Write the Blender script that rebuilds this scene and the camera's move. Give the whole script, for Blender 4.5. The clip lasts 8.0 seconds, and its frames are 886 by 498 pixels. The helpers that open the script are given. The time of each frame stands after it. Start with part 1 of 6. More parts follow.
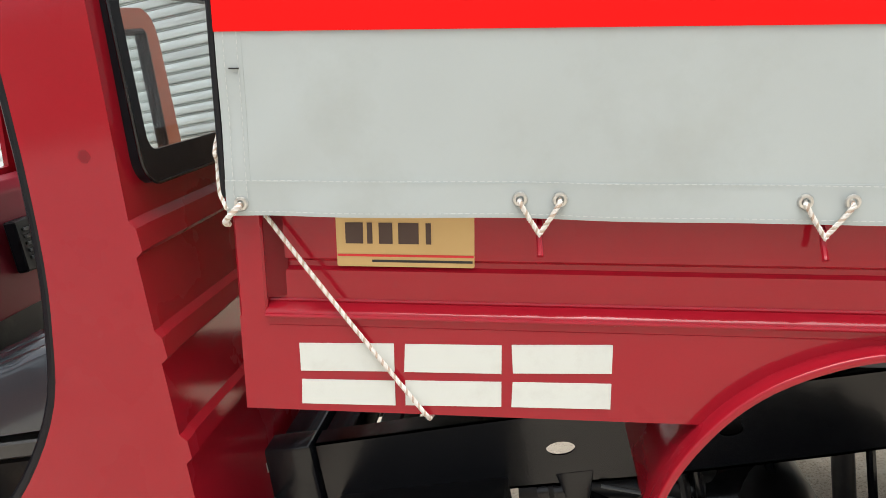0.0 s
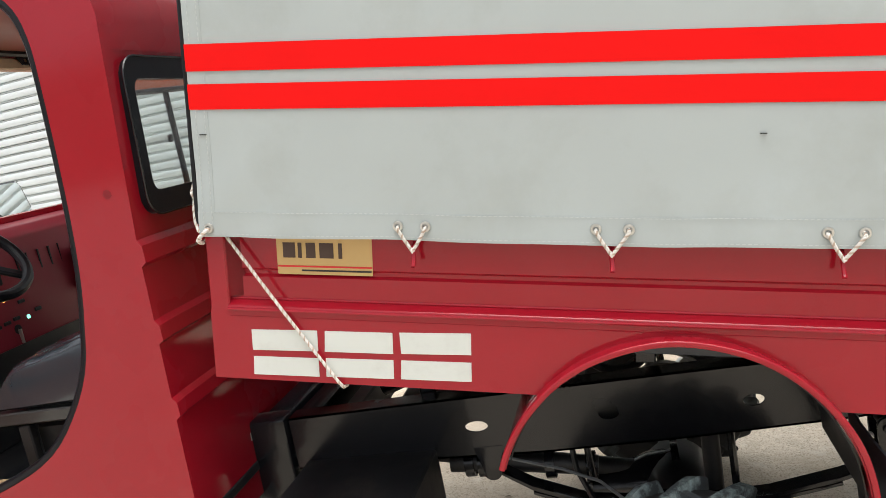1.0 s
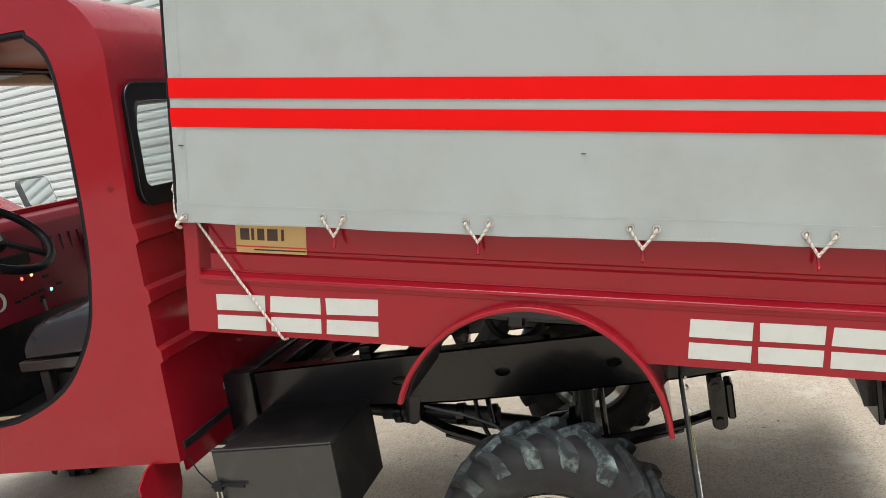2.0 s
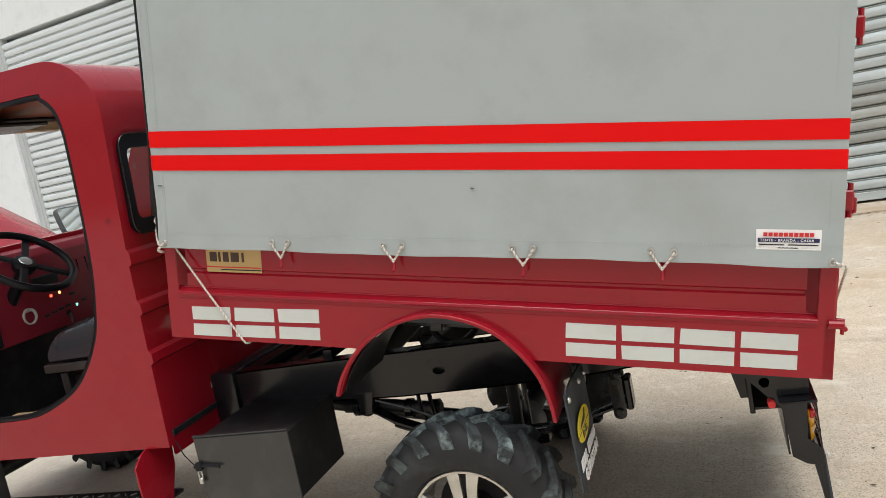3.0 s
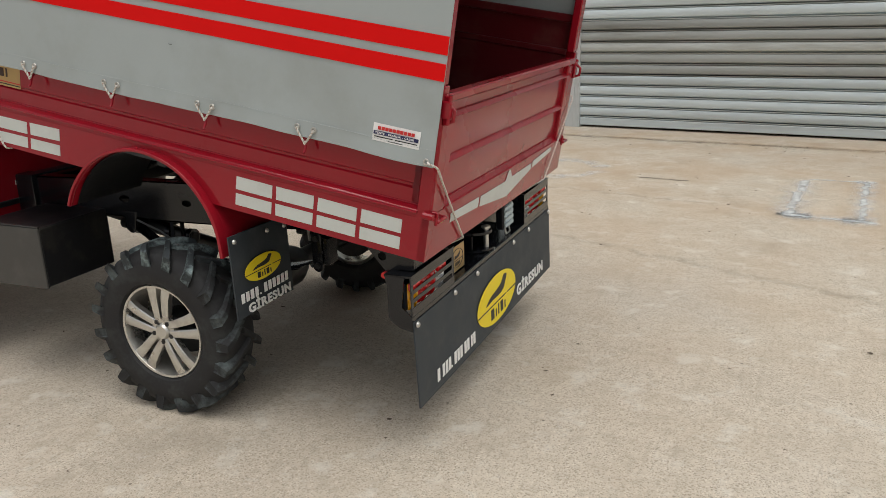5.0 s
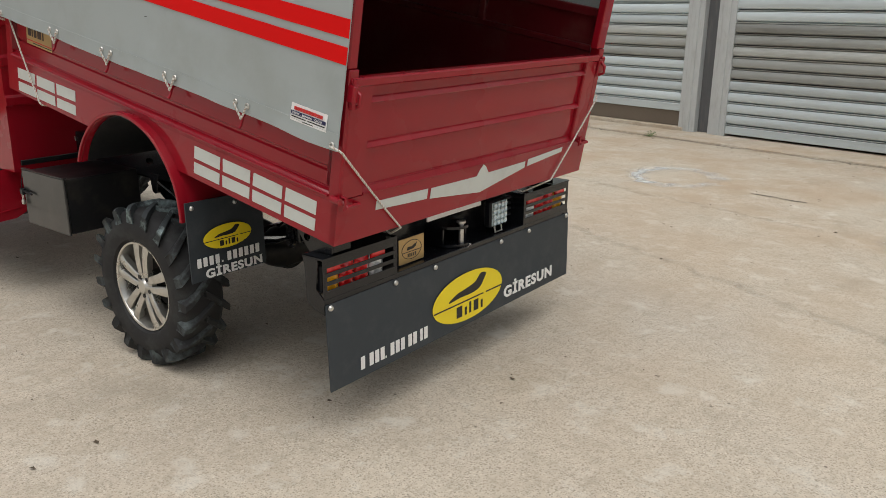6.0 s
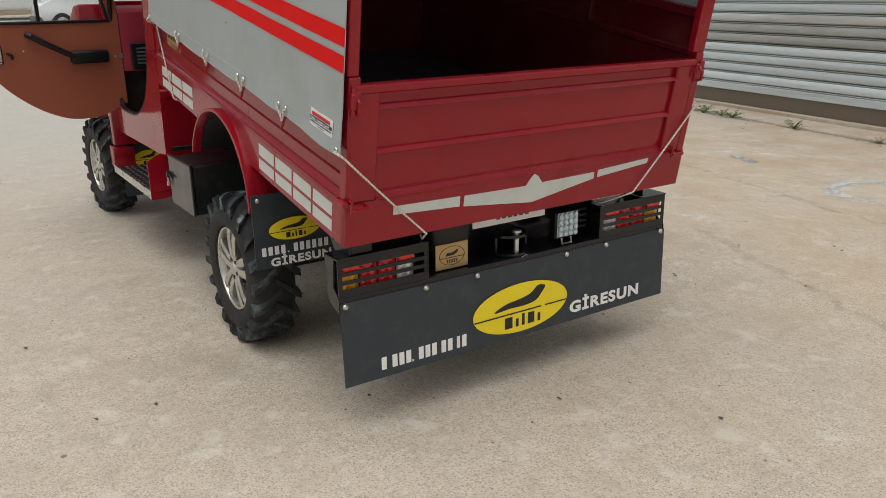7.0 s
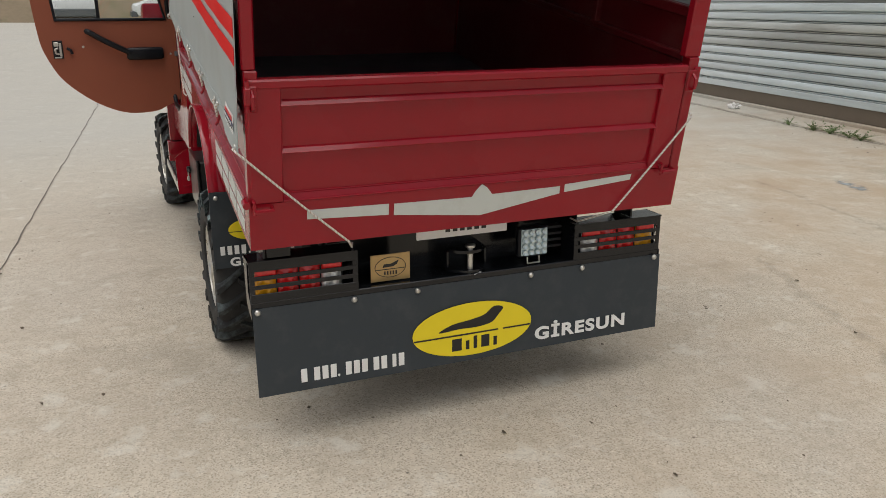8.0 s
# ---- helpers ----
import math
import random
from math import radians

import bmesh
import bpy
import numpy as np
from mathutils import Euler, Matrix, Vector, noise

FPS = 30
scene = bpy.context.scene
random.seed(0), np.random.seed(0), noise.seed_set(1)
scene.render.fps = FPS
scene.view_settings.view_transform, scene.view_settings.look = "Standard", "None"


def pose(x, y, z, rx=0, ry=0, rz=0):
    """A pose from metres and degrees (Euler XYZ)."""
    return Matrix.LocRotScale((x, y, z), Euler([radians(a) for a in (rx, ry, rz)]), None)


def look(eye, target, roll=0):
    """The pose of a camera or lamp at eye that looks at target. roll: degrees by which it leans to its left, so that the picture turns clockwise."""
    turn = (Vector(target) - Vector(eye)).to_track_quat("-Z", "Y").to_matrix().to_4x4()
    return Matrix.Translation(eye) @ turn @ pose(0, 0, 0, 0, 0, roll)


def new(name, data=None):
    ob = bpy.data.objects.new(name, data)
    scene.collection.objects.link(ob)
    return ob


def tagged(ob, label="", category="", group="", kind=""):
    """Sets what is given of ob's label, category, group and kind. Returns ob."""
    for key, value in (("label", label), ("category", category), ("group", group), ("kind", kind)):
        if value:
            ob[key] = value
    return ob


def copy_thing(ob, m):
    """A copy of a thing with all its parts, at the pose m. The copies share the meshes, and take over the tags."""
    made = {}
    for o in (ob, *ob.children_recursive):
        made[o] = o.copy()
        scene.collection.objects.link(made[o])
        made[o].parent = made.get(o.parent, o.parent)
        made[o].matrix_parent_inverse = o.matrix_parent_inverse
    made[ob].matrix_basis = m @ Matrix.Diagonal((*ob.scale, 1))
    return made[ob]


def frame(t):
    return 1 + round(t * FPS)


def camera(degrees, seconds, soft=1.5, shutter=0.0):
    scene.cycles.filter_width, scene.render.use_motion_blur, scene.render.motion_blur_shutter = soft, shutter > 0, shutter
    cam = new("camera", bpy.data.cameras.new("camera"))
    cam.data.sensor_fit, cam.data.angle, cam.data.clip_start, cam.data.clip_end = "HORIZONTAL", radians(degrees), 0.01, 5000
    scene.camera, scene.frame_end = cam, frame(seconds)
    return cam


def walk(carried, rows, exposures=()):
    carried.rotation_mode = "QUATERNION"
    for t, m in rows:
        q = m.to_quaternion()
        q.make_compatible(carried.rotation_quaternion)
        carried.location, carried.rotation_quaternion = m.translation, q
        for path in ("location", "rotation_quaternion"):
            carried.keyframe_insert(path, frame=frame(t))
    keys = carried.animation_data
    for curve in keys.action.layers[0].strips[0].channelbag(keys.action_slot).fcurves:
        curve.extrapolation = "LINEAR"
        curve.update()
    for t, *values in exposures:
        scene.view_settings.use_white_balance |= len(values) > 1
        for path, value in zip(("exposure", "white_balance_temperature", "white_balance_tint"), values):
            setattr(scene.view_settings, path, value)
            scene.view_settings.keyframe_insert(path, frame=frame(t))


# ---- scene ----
cam = camera(57.9, 8.0, soft=0.5, shutter=0.0)
PATH = [
    (0, (0.805, -1.264, 1.725), (0.502, 0.661, 1.272), -10.73),
    (0.5, (0.976, -1.478, 1.724), (0.635, 0.464, 1.389), -11.48),
    (1, (1.247, -1.702, 1.723), (0.777, 0.212, 1.387), -11.03),
    (1.5, (1.451, -1.950, 1.705), (0.981, -0.027, 1.419), -11.74),
    (1.7, (1.526, -2.066, 1.712), (1.040, -0.150, 1.404), -10.52),
    (2.8, (2.174, -2.443, 1.728), (1.550, -0.569, 1.415), -11.55),
    (3, (2.247, -2.535, 1.733), (1.597, -0.662, 1.467), -11.37),
    (3.5, (2.470, -2.750, 1.756), (1.827, -0.884, 1.434), -8.29),
    (4, (2.899, -2.790, 1.723), (2.162, -0.985, 1.280), -6.46),
    (4.5, (3.274, -2.690, 1.688), (2.587, -0.883, 1.178), -4.53),
    (4.7, (3.401, -2.575, 1.673), (2.724, -0.778, 1.116), -2.77),
    (5.8, (4.352, -2.041, 1.648), (3.235, -0.485, 1.072), -0.64),
    (6, (4.458, -1.882, 1.620), (3.282, -0.375, 1.032), 0.41),
    (6.5, (4.734, -1.557, 1.662), (3.285, -0.306, 1.082), -1.87),
    (7, (4.997, -1.217, 1.676), (3.408, -0.169, 1.065), -0.60),
    (7.5, (5.055, -0.793, 1.631), (3.431, 0.160, 0.956), 0.62),
    (8, (5.187, -0.388, 1.609), (3.418, 0.338, 1.025), -0.05),
]
walk(cam, [(t, look(eye, target, roll)) for t, eye, target, roll in PATH],
     exposures=[(0.0, 1.15), (1.0, 1.05), (1.7, 0.9), (2.8, 0.62), (3.5, 0.5), (4.0, 0.35), (4.5, 0.19), (6.0, 0.08), (8.0, -0.01)])

# ---- light: overcast sky, one very soft sun ----
world = bpy.data.worlds.new("overcast")
scene.world = world
world.use_nodes = True
wn, wl = world.node_tree.nodes, world.node_tree.links
wn.clear()
sky = wn.new("ShaderNodeTexSky")
sky.sky_type, sky.sun_disc = "NISHITA", False
sky.sun_elevation, sky.sun_rotation = radians(80), radians(153)
sky.air_density, sky.dust_density, sky.ozone_density = 1.0, 4.0, 1.0
grey = wn.new("ShaderNodeHueSaturation")
grey.inputs["Saturation"].default_value = 0.22
back = wn.new("ShaderNodeBackground")
back.inputs["Strength"].default_value = 0.108
wout = wn.new("ShaderNodeOutputWorld")
wl.new(sky.outputs[0], grey.inputs["Color"])
wl.new(grey.outputs[0], back.inputs["Color"])
wl.new(back.outputs[0], wout.inputs["Surface"])
sun = new("sun", bpy.data.lights.new("sun", "SUN"))
sun.data.energy, sun.data.angle, sun.data.color = 1.3, radians(60), (1.0, 0.97, 0.92)
sun.matrix_world = look((5, -3.5, 20), (0, 0, 0))


# ---- materials ----
def material(name, colour, rough=0.5, metal=0.0, coat=0.0, var=0.15, scale=3.0, fine=60.0, bump=0.1, dist=0.002,
             dirt=None, dirt_amount=0.3, dirt_scale=5.0, rough_var=0.15, detail=6.0, stretch=(1, 1, 1), ior=1.45, emit=0.0, trans=0.0, spec=0.5):
    m = bpy.data.materials.new(name)
    m.use_nodes = True
    n, k = m.node_tree.nodes, m.node_tree.links
    b = n["Principled BSDF"]
    b.inputs["Metallic"].default_value = metal
    b.inputs["IOR"].default_value = ior
    b.inputs["Coat Weight"].default_value = coat
    b.inputs["Specular IOR Level"].default_value = spec
    b.inputs["Coat Roughness"].default_value = 0.035
    b.inputs["Transmission Weight"].default_value = trans
    co = n.new("ShaderNodeTexCoord")
    geo = n.new("ShaderNodeNewGeometry")
    mp = n.new("ShaderNodeMapping")
    mp.inputs["Scale"].default_value = stretch
    k.new(geo.outputs["Position"], mp.inputs["Vector"])
    big = n.new("ShaderNodeTexNoise")
    big.inputs["Scale"].default_value, big.inputs["Detail"].default_value = scale, detail
    k.new(mp.outputs[0], big.inputs["Vector"])
    small = n.new("ShaderNodeTexNoise")
    small.inputs["Scale"].default_value, small.inputs["Detail"].default_value = fine, 3.0
    k.new(mp.outputs[0], small.inputs["Vector"])
    mix = n.new("ShaderNodeMix")
    mix.data_type, mix.blend_type = "RGBA", "MIX"
    mix.inputs["A"].default_value = (*[c * (1 - var) for c in colour], 1)
    mix.inputs["B"].default_value = (*[min(1, c * (1 + var)) for c in colour], 1)
    add = n.new("ShaderNodeMath")
    add.operation = "MULTIPLY_ADD"
    add.inputs[1].default_value, add.inputs[2].default_value = 0.35, 0.0
    k.new(small.outputs["Fac"], add.inputs[0])
    add2 = n.new("ShaderNodeMath")
    add2.operation = "MULTIPLY_ADD"
    add2.inputs[1].default_value = 0.65
    k.new(big.outputs["Fac"], add2.inputs[0])
    k.new(add.outputs[0], add2.inputs[2])
    k.new(add2.outputs[0], mix.inputs["Factor"])
    colour_out = mix.outputs["Result"]
    if dirt:
        spots = n.new("ShaderNodeTexNoise")
        spots.inputs["Scale"].default_value, spots.inputs["Detail"].default_value = dirt_scale, 8.0
        spots.inputs["Roughness"].default_value = 0.65
        k.new(mp.outputs[0], spots.inputs["Vector"])
        ramp = n.new("ShaderNodeMapRange")
        ramp.inputs["From Min"].default_value, ramp.inputs["From Max"].default_value = 0.5, 0.72
        ramp.inputs["To Max"].default_value = dirt_amount
        k.new(spots.outputs["Fac"], ramp.inputs["Value"])
        over = n.new("ShaderNodeMix")
        over.data_type = "RGBA"
        over.inputs["B"].default_value = (*dirt, 1)
        k.new(ramp.outputs[0], over.inputs["Factor"])
        k.new(colour_out, over.inputs["A"])
        colour_out = over.outputs["Result"]
    k.new(colour_out, b.inputs["Base Color"])
    r = n.new("ShaderNodeMapRange")
    r.inputs["To Min"].default_value = max(0.02, rough - rough_var)
    r.inputs["To Max"].default_value = min(1, rough + rough_var)
    k.new(big.outputs["Fac"], r.inputs["Value"])
    k.new(r.outputs[0], b.inputs["Roughness"])
    if bump:
        bu = n.new("ShaderNodeBump")
        bu.inputs["Strength"].default_value, bu.inputs["Distance"].default_value = bump, dist
        k.new(add2.outputs[0], bu.inputs["Height"])
        k.new(bu.outputs[0], b.inputs["Normal"])
    if emit:
        b.inputs["Emission Color"].default_value = (*colour, 1)
        b.inputs["Emission Strength"].default_value = emit
    return m


RED = material("red_paint", (0.304, 0.0072, 0.0175), 0.28, coat=0.8, spec=0.04, var=0.12, scale=2.0, fine=220, bump=0.12, dist=0.0008,
               dirt=(0.34, 0.030, 0.040), dirt_amount=0.14, dirt_scale=4.0, rough_var=0.10)
# the red paint with the bed interior's shade put into its colour, plus dust
RED_SHADED = material("red_paint_shaded_dusty", (0.12, 0.006, 0.010), 0.35, coat=0.4, var=0.25, scale=3.0, dirt=(0.2, 0.1, 0.08), dirt_amount=0.3)
CANVAS = material("grey_canvas", (0.405, 0.451, 0.452), 0.48, var=0.05, scale=1.4, fine=900, bump=0.25, dist=0.0006,
                  dirt=(0.29, 0.305, 0.28), dirt_amount=0.42, dirt_scale=2.6)
STRIPE = material("red_vinyl", (0.80, 0.008, 0.008), 0.5, spec=0.1, var=0.05, scale=2.0, fine=900, bump=0.2, dist=0.0005)
REFLECT = material("grey_reflector", (0.62, 0.65, 0.62), 0.42, var=0.05, scale=8, fine=400, bump=0.05, dirt=(0.4, 0.38, 0.34), dirt_amount=0.25, dirt_scale=14)
BLACK = material("black_paint", (0.0062, 0.0070, 0.0092), 0.22, coat=0.18, spec=0.45, var=0.3, scale=5, fine=90, bump=0.15, dirt=(0.038, 0.038, 0.041), dirt_amount=0.14, dirt_scale=6)
DARK = material("dark_underbody", (0.011, 0.0115, 0.013), 0.45, var=0.3, scale=6, bump=0.2, dirt=(0.09, 0.08, 0.065), dirt_amount=0.4, dirt_scale=7)
TOOLBOX = material("grey_black_paint", (0.025, 0.026, 0.026), 0.35, coat=0.5, var=0.12, scale=4, fine=200, dirt=(0.09, 0.085, 0.08), dirt_amount=0.3)
RUBBER = material("tyre_rubber", (0.018, 0.018, 0.019), 0.72, var=0.25, scale=12, fine=150, bump=0.3, dist=0.003,
                  dirt=(0.09, 0.10, 0.095), dirt_amount=0.3, dirt_scale=9)
TREAD = material("dusty_tread_rubber", (0.020, 0.021, 0.022), 0.75, var=0.3, scale=14, fine=150, bump=0.4, dist=0.003,
                 dirt=(0.16, 0.20, 0.20), dirt_amount=0.6, dirt_scale=9)
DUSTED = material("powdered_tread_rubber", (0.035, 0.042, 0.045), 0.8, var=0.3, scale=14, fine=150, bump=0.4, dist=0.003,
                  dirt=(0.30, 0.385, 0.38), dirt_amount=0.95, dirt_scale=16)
BEDFLOOR = material("worn_bed_floor", (0.030, 0.035, 0.043), 0.45, var=0.35, scale=5, fine=90, bump=0.4, dirt=(0.07, 0.07, 0.07), dirt_amount=0.4, dirt_scale=8)
FLAP = material("rubber_sheet", (0.036, 0.045, 0.053), 0.60, var=0.12, scale=7, fine=300, bump=0.2, dirt=(0.11, 0.11, 0.11), dirt_amount=0.25, dirt_scale=9)
ALLOY = material("alloy_wheel", (0.62, 0.61, 0.57), 0.30, metal=0.85, var=0.1, scale=10, fine=120, bump=0.08, dirt=(0.22, 0.2, 0.17), dirt_amount=0.4, dirt_scale=12)
STEEL = material("bright_steel", (0.62, 0.61, 0.58), 0.35, metal=0.9, var=0.1, scale=20, bump=0.05)
SHUTTER = material("galvanised_shutter", (0.66, 0.745, 0.765), 0.42, metal=0.12, var=0.10, scale=0.9, fine=40, bump=0.08,
                   dirt=(0.30, 0.29, 0.26), dirt_amount=0.55, dirt_scale=1.0, stretch=(0.22, 0.22, 4.0))
SOILED = material("soiled_shutter", (0.47, 0.495, 0.475), 0.5, metal=0.05, var=0.2, scale=0.9, fine=40, bump=0.08,
                  dirt=(0.19, 0.175, 0.145), dirt_amount=0.7, dirt_scale=1.3, stretch=(0.35, 0.35, 3.0))
PIER = material("grey_metal_guide", (0.55, 0.58, 0.58), 0.5, metal=0.1, var=0.08, scale=2, dirt=(0.3, 0.3, 0.28), dirt_amount=0.4, stretch=(4, 4, 0.7))
PIER_DARK = material("dark_grey_column", (0.13, 0.135, 0.14), 0.6, var=0.2, scale=3, dirt=(0.25, 0.25, 0.24), dirt_amount=0.4, stretch=(4, 4, 0.5))
WHITEWALL = material("white_render", (0.84, 0.87, 0.88), 0.8, var=0.04, scale=1.0, bump=0.15, dirt=(0.5, 0.5, 0.47), dirt_amount=0.2)
SILL = material("dark_sill", (0.16, 0.13, 0.10), 0.8, var=0.25, scale=4, bump=0.3)
THREAD = material("sewing_thread", (0.52, 0.55, 0.54), 0.8, var=0.1, scale=80, bump=0)
BROWN = material("brown_trim_board", (0.29, 0.082, 0.042), 0.5, var=0.1, scale=5, fine=300, bump=0.1)
PLASTIC = material("black_plastic", (0.008, 0.009, 0.012), 0.35, spec=0.3, var=0.2, scale=20, bump=0.1)
VINYL = material("black_seat_vinyl", (0.030, 0.036, 0.044), 0.22, spec=0.6, coat=0.6, var=0.15, scale=12, fine=200, bump=0.2)
DASH = material("dashboard_paint", (0.27, 0.022, 0.040), 0.45, spec=0.25, coat=0.1, var=0.15, scale=6, fine=200, bump=0.1)
GREYPLAS = material("grey_plastic", (0.10, 0.11, 0.115), 0.5, var=0.1, scale=20)
WOOD = material("pale_wood_board", (0.62, 0.50, 0.32), 0.6, var=0.2, scale=10, stretch=(1, 6, 6), bump=0.1)
WHITE = material("white_print", (0.88, 0.88, 0.86), 0.5, var=0.03, scale=20, bump=0)
YELLOW = material("yellow_print", (0.90, 0.71, 0.02), 0.5, var=0.05, scale=12, bump=0)
INK = material("black_print", (0.02, 0.02, 0.02), 0.5, var=0.1, scale=20, bump=0)
INKBROWN = material("dark_brown_print", (0.07, 0.04, 0.03), 0.5, var=0.1, scale=20, bump=0)
INKRED = material("red_print", (0.62, 0.03, 0.03), 0.5, var=0.05, scale=20, bump=0)
INKBLUE = material("blue_print", (0.018, 0.022, 0.085), 0.5, var=0.05, scale=20, bump=0)
GOLD = material("brass_sheet", (0.55, 0.38, 0.17), 0.38, metal=0.5, var=0.06, scale=6, bump=0.03)
ROPE_W = material("white_rope", (0.72, 0.70, 0.66), 0.8, var=0.12, scale=150, fine=600, bump=0.5)
ROPE_B = material("brown_rope_strand", (0.50, 0.40, 0.32), 0.85, var=0.2, scale=150, bump=0.5)
LENS_R = material("red_lens", (0.80, 0.010, 0.012), 0.08, coat=1.0, var=0.5, scale=60, bump=0.5, dist=0.003)
LENS_A = material("amber_lens", (0.95, 0.33, 0.008), 0.10, coat=1.0, var=0.5, scale=40, bump=0.3)
LENS_W = material("clear_lens", (0.80, 0.80, 0.80), 0.1, metal=0.3, coat=1.0, var=0.3, scale=40, bump=0.3)
LED_CELL = material("led_reflector", (0.62, 0.72, 0.75), 0.15, metal=0.6, var=0.1, scale=60, bump=0.1)
LIT_R = material("lit_red_lamp", (1.0, 0.10, 0.05), 0.3, emit=2.0, bump=0)
LIT_A = material("lit_amber_lamp", (1.0, 0.50, 0.12), 0.3, emit=2.5, bump=0)
LIT_G = material("lit_green_lamp", (0.2, 1.0, 0.75), 0.3, emit=1.5, bump=0)
LEAF = material("weed_leaf", (0.105, 0.165, 0.05), 0.6, var=0.35, scale=30, bump=0.1)
PAPER = material("white_paper", (0.75, 0.74, 0.72), 0.8, var=0.05, scale=30)
SMEAR = material("blue_grey_smear", (0.34, 0.38, 0.40), 0.8, var=0.2, scale=12, bump=0.2)
STAIN = material("tyre_smear", (0.24, 0.21, 0.165), 0.85, var=0.2, scale=12, bump=0.2)
CHIP = material("scuffed_red_paint", (0.20, 0.006, 0.012), 0.7, var=0.3, scale=90, bump=0.3)
BOARD = material("tan_board", (0.50, 0.36, 0.21), 0.5, var=0.15, scale=5, fine=90, stretch=(1, 4, 1), bump=0.1)
OVERSPRAY = material("thin_overspray", (0.70, 0.72, 0.72), 0.85, var=0.1, scale=12, bump=0.2)
SPRAY = material("spray_paint", (0.66, 0.68, 0.67), 0.8, var=0.1, scale=12, bump=0.2)
CARWHITE = material("white_car_paint", (0.75, 0.76, 0.76), 0.25, coat=0.6, var=0.03, scale=2, bump=0)
EARTH = material("dry_bank", (0.22, 0.17, 0.11), 0.95, var=0.35, scale=0.6, fine=6, bump=0.6, dist=0.05, dirt=(0.09, 0.10, 0.04), dirt_amount=0.6, dirt_scale=0.9)
JOINT = material("dark_joint", (0.17, 0.15, 0.125), 0.9, var=0.3, scale=20, bump=0.3)
DEBRIS = material("dry_debris", (0.10, 0.075, 0.05), 0.9, var=0.5, scale=40)


def glass(name, tint=(0.97, 0.985, 0.98)):
    m = bpy.data.materials.new(name)
    m.use_nodes = True
    n, k = m.node_tree.nodes, m.node_tree.links
    n.remove(n["Principled BSDF"])
    clear, gloss, mix = n.new("ShaderNodeBsdfTransparent"), n.new("ShaderNodeBsdfGlossy"), n.new("ShaderNodeMixShader")
    lay = n.new("ShaderNodeLayerWeight")
    lay.inputs["Blend"].default_value = 0.25
    fres = n.new("ShaderNodeMapRange")
    fres.inputs["To Min"].default_value, fres.inputs["To Max"].default_value = 0.02, 0.5
    k.new(lay.outputs["Facing"], fres.inputs["Value"])
    clear.inputs["Color"].default_value = (*tint, 1)
    gloss.inputs["Roughness"].default_value = 0.02
    k.new(fres.outputs[0], mix.inputs[0])
    k.new(clear.outputs[0], mix.inputs[1])
    k.new(gloss.outputs[0], mix.inputs[2])
    k.new(mix.outputs[0], n["Material Output"].inputs["Surface"])
    return m


def vary_by_object(m, low, high):
    """Each piece a little lighter or darker than the next."""
    n, k = m.node_tree.nodes, m.node_tree.links
    b = n["Principled BSDF"]
    base = b.inputs["Base Color"].links[0].from_socket
    info, rng, mul = n.new("ShaderNodeObjectInfo"), n.new("ShaderNodeMapRange"), n.new("ShaderNodeMix")
    rng.inputs["To Min"].default_value, rng.inputs["To Max"].default_value = low, high
    k.new(info.outputs["Random"], rng.inputs["Value"])
    mul.data_type, mul.blend_type = "RGBA", "MULTIPLY"
    mul.inputs["Factor"].default_value = 1.0
    k.new(base, mul.inputs["A"])
    k.new(rng.outputs[0], mul.inputs["B"])
    k.new(mul.outputs["Result"], b.inputs["Base Color"])


vary_by_object(SHUTTER, 0.80, 1.02)
vary_by_object(SOILED, 0.70, 1.15)


def orange_peel(m, scale=260.0, strength=0.10):
    """The fine dimpled skin of sprayed paint, in the clear coat alone."""
    n, k = m.node_tree.nodes, m.node_tree.links
    geo, tex, bu = n.new("ShaderNodeNewGeometry"), n.new("ShaderNodeTexNoise"), n.new("ShaderNodeBump")
    tex.inputs["Scale"].default_value, tex.inputs["Detail"].default_value = scale, 1.5
    bu.inputs["Strength"].default_value, bu.inputs["Distance"].default_value = strength, 0.001
    k.new(geo.outputs["Position"], tex.inputs["Vector"])
    k.new(tex.outputs["Fac"], bu.inputs["Height"])
    k.new(bu.outputs[0], n["Principled BSDF"].inputs["Coat Normal"])
    n["Principled BSDF"].inputs["Coat Roughness"].default_value = 0.045


def blend_along_x(m, x0, x1, colour, most):
    """Blends the base colour towards another one, from x0 to x1 along the yard."""
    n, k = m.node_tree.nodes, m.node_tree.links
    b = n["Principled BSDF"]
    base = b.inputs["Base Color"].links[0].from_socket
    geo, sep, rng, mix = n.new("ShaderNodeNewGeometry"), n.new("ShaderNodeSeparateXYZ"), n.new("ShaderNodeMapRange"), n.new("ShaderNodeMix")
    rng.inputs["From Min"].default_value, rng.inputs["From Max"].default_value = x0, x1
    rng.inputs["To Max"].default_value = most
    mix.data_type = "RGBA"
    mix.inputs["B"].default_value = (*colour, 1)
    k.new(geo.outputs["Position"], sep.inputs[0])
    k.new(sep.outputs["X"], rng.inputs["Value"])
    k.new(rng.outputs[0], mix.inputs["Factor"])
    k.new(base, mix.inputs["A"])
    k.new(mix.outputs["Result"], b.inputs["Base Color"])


blend_along_x(SHUTTER, -4.0, -7.5, (0.80, 0.84, 0.85), 0.75)
blend_along_x(SOILED, -4.0, -7.5, (0.74, 0.78, 0.78), 0.8)
orange_peel(RED)
orange_peel(BLACK, 180.0, 0.12)


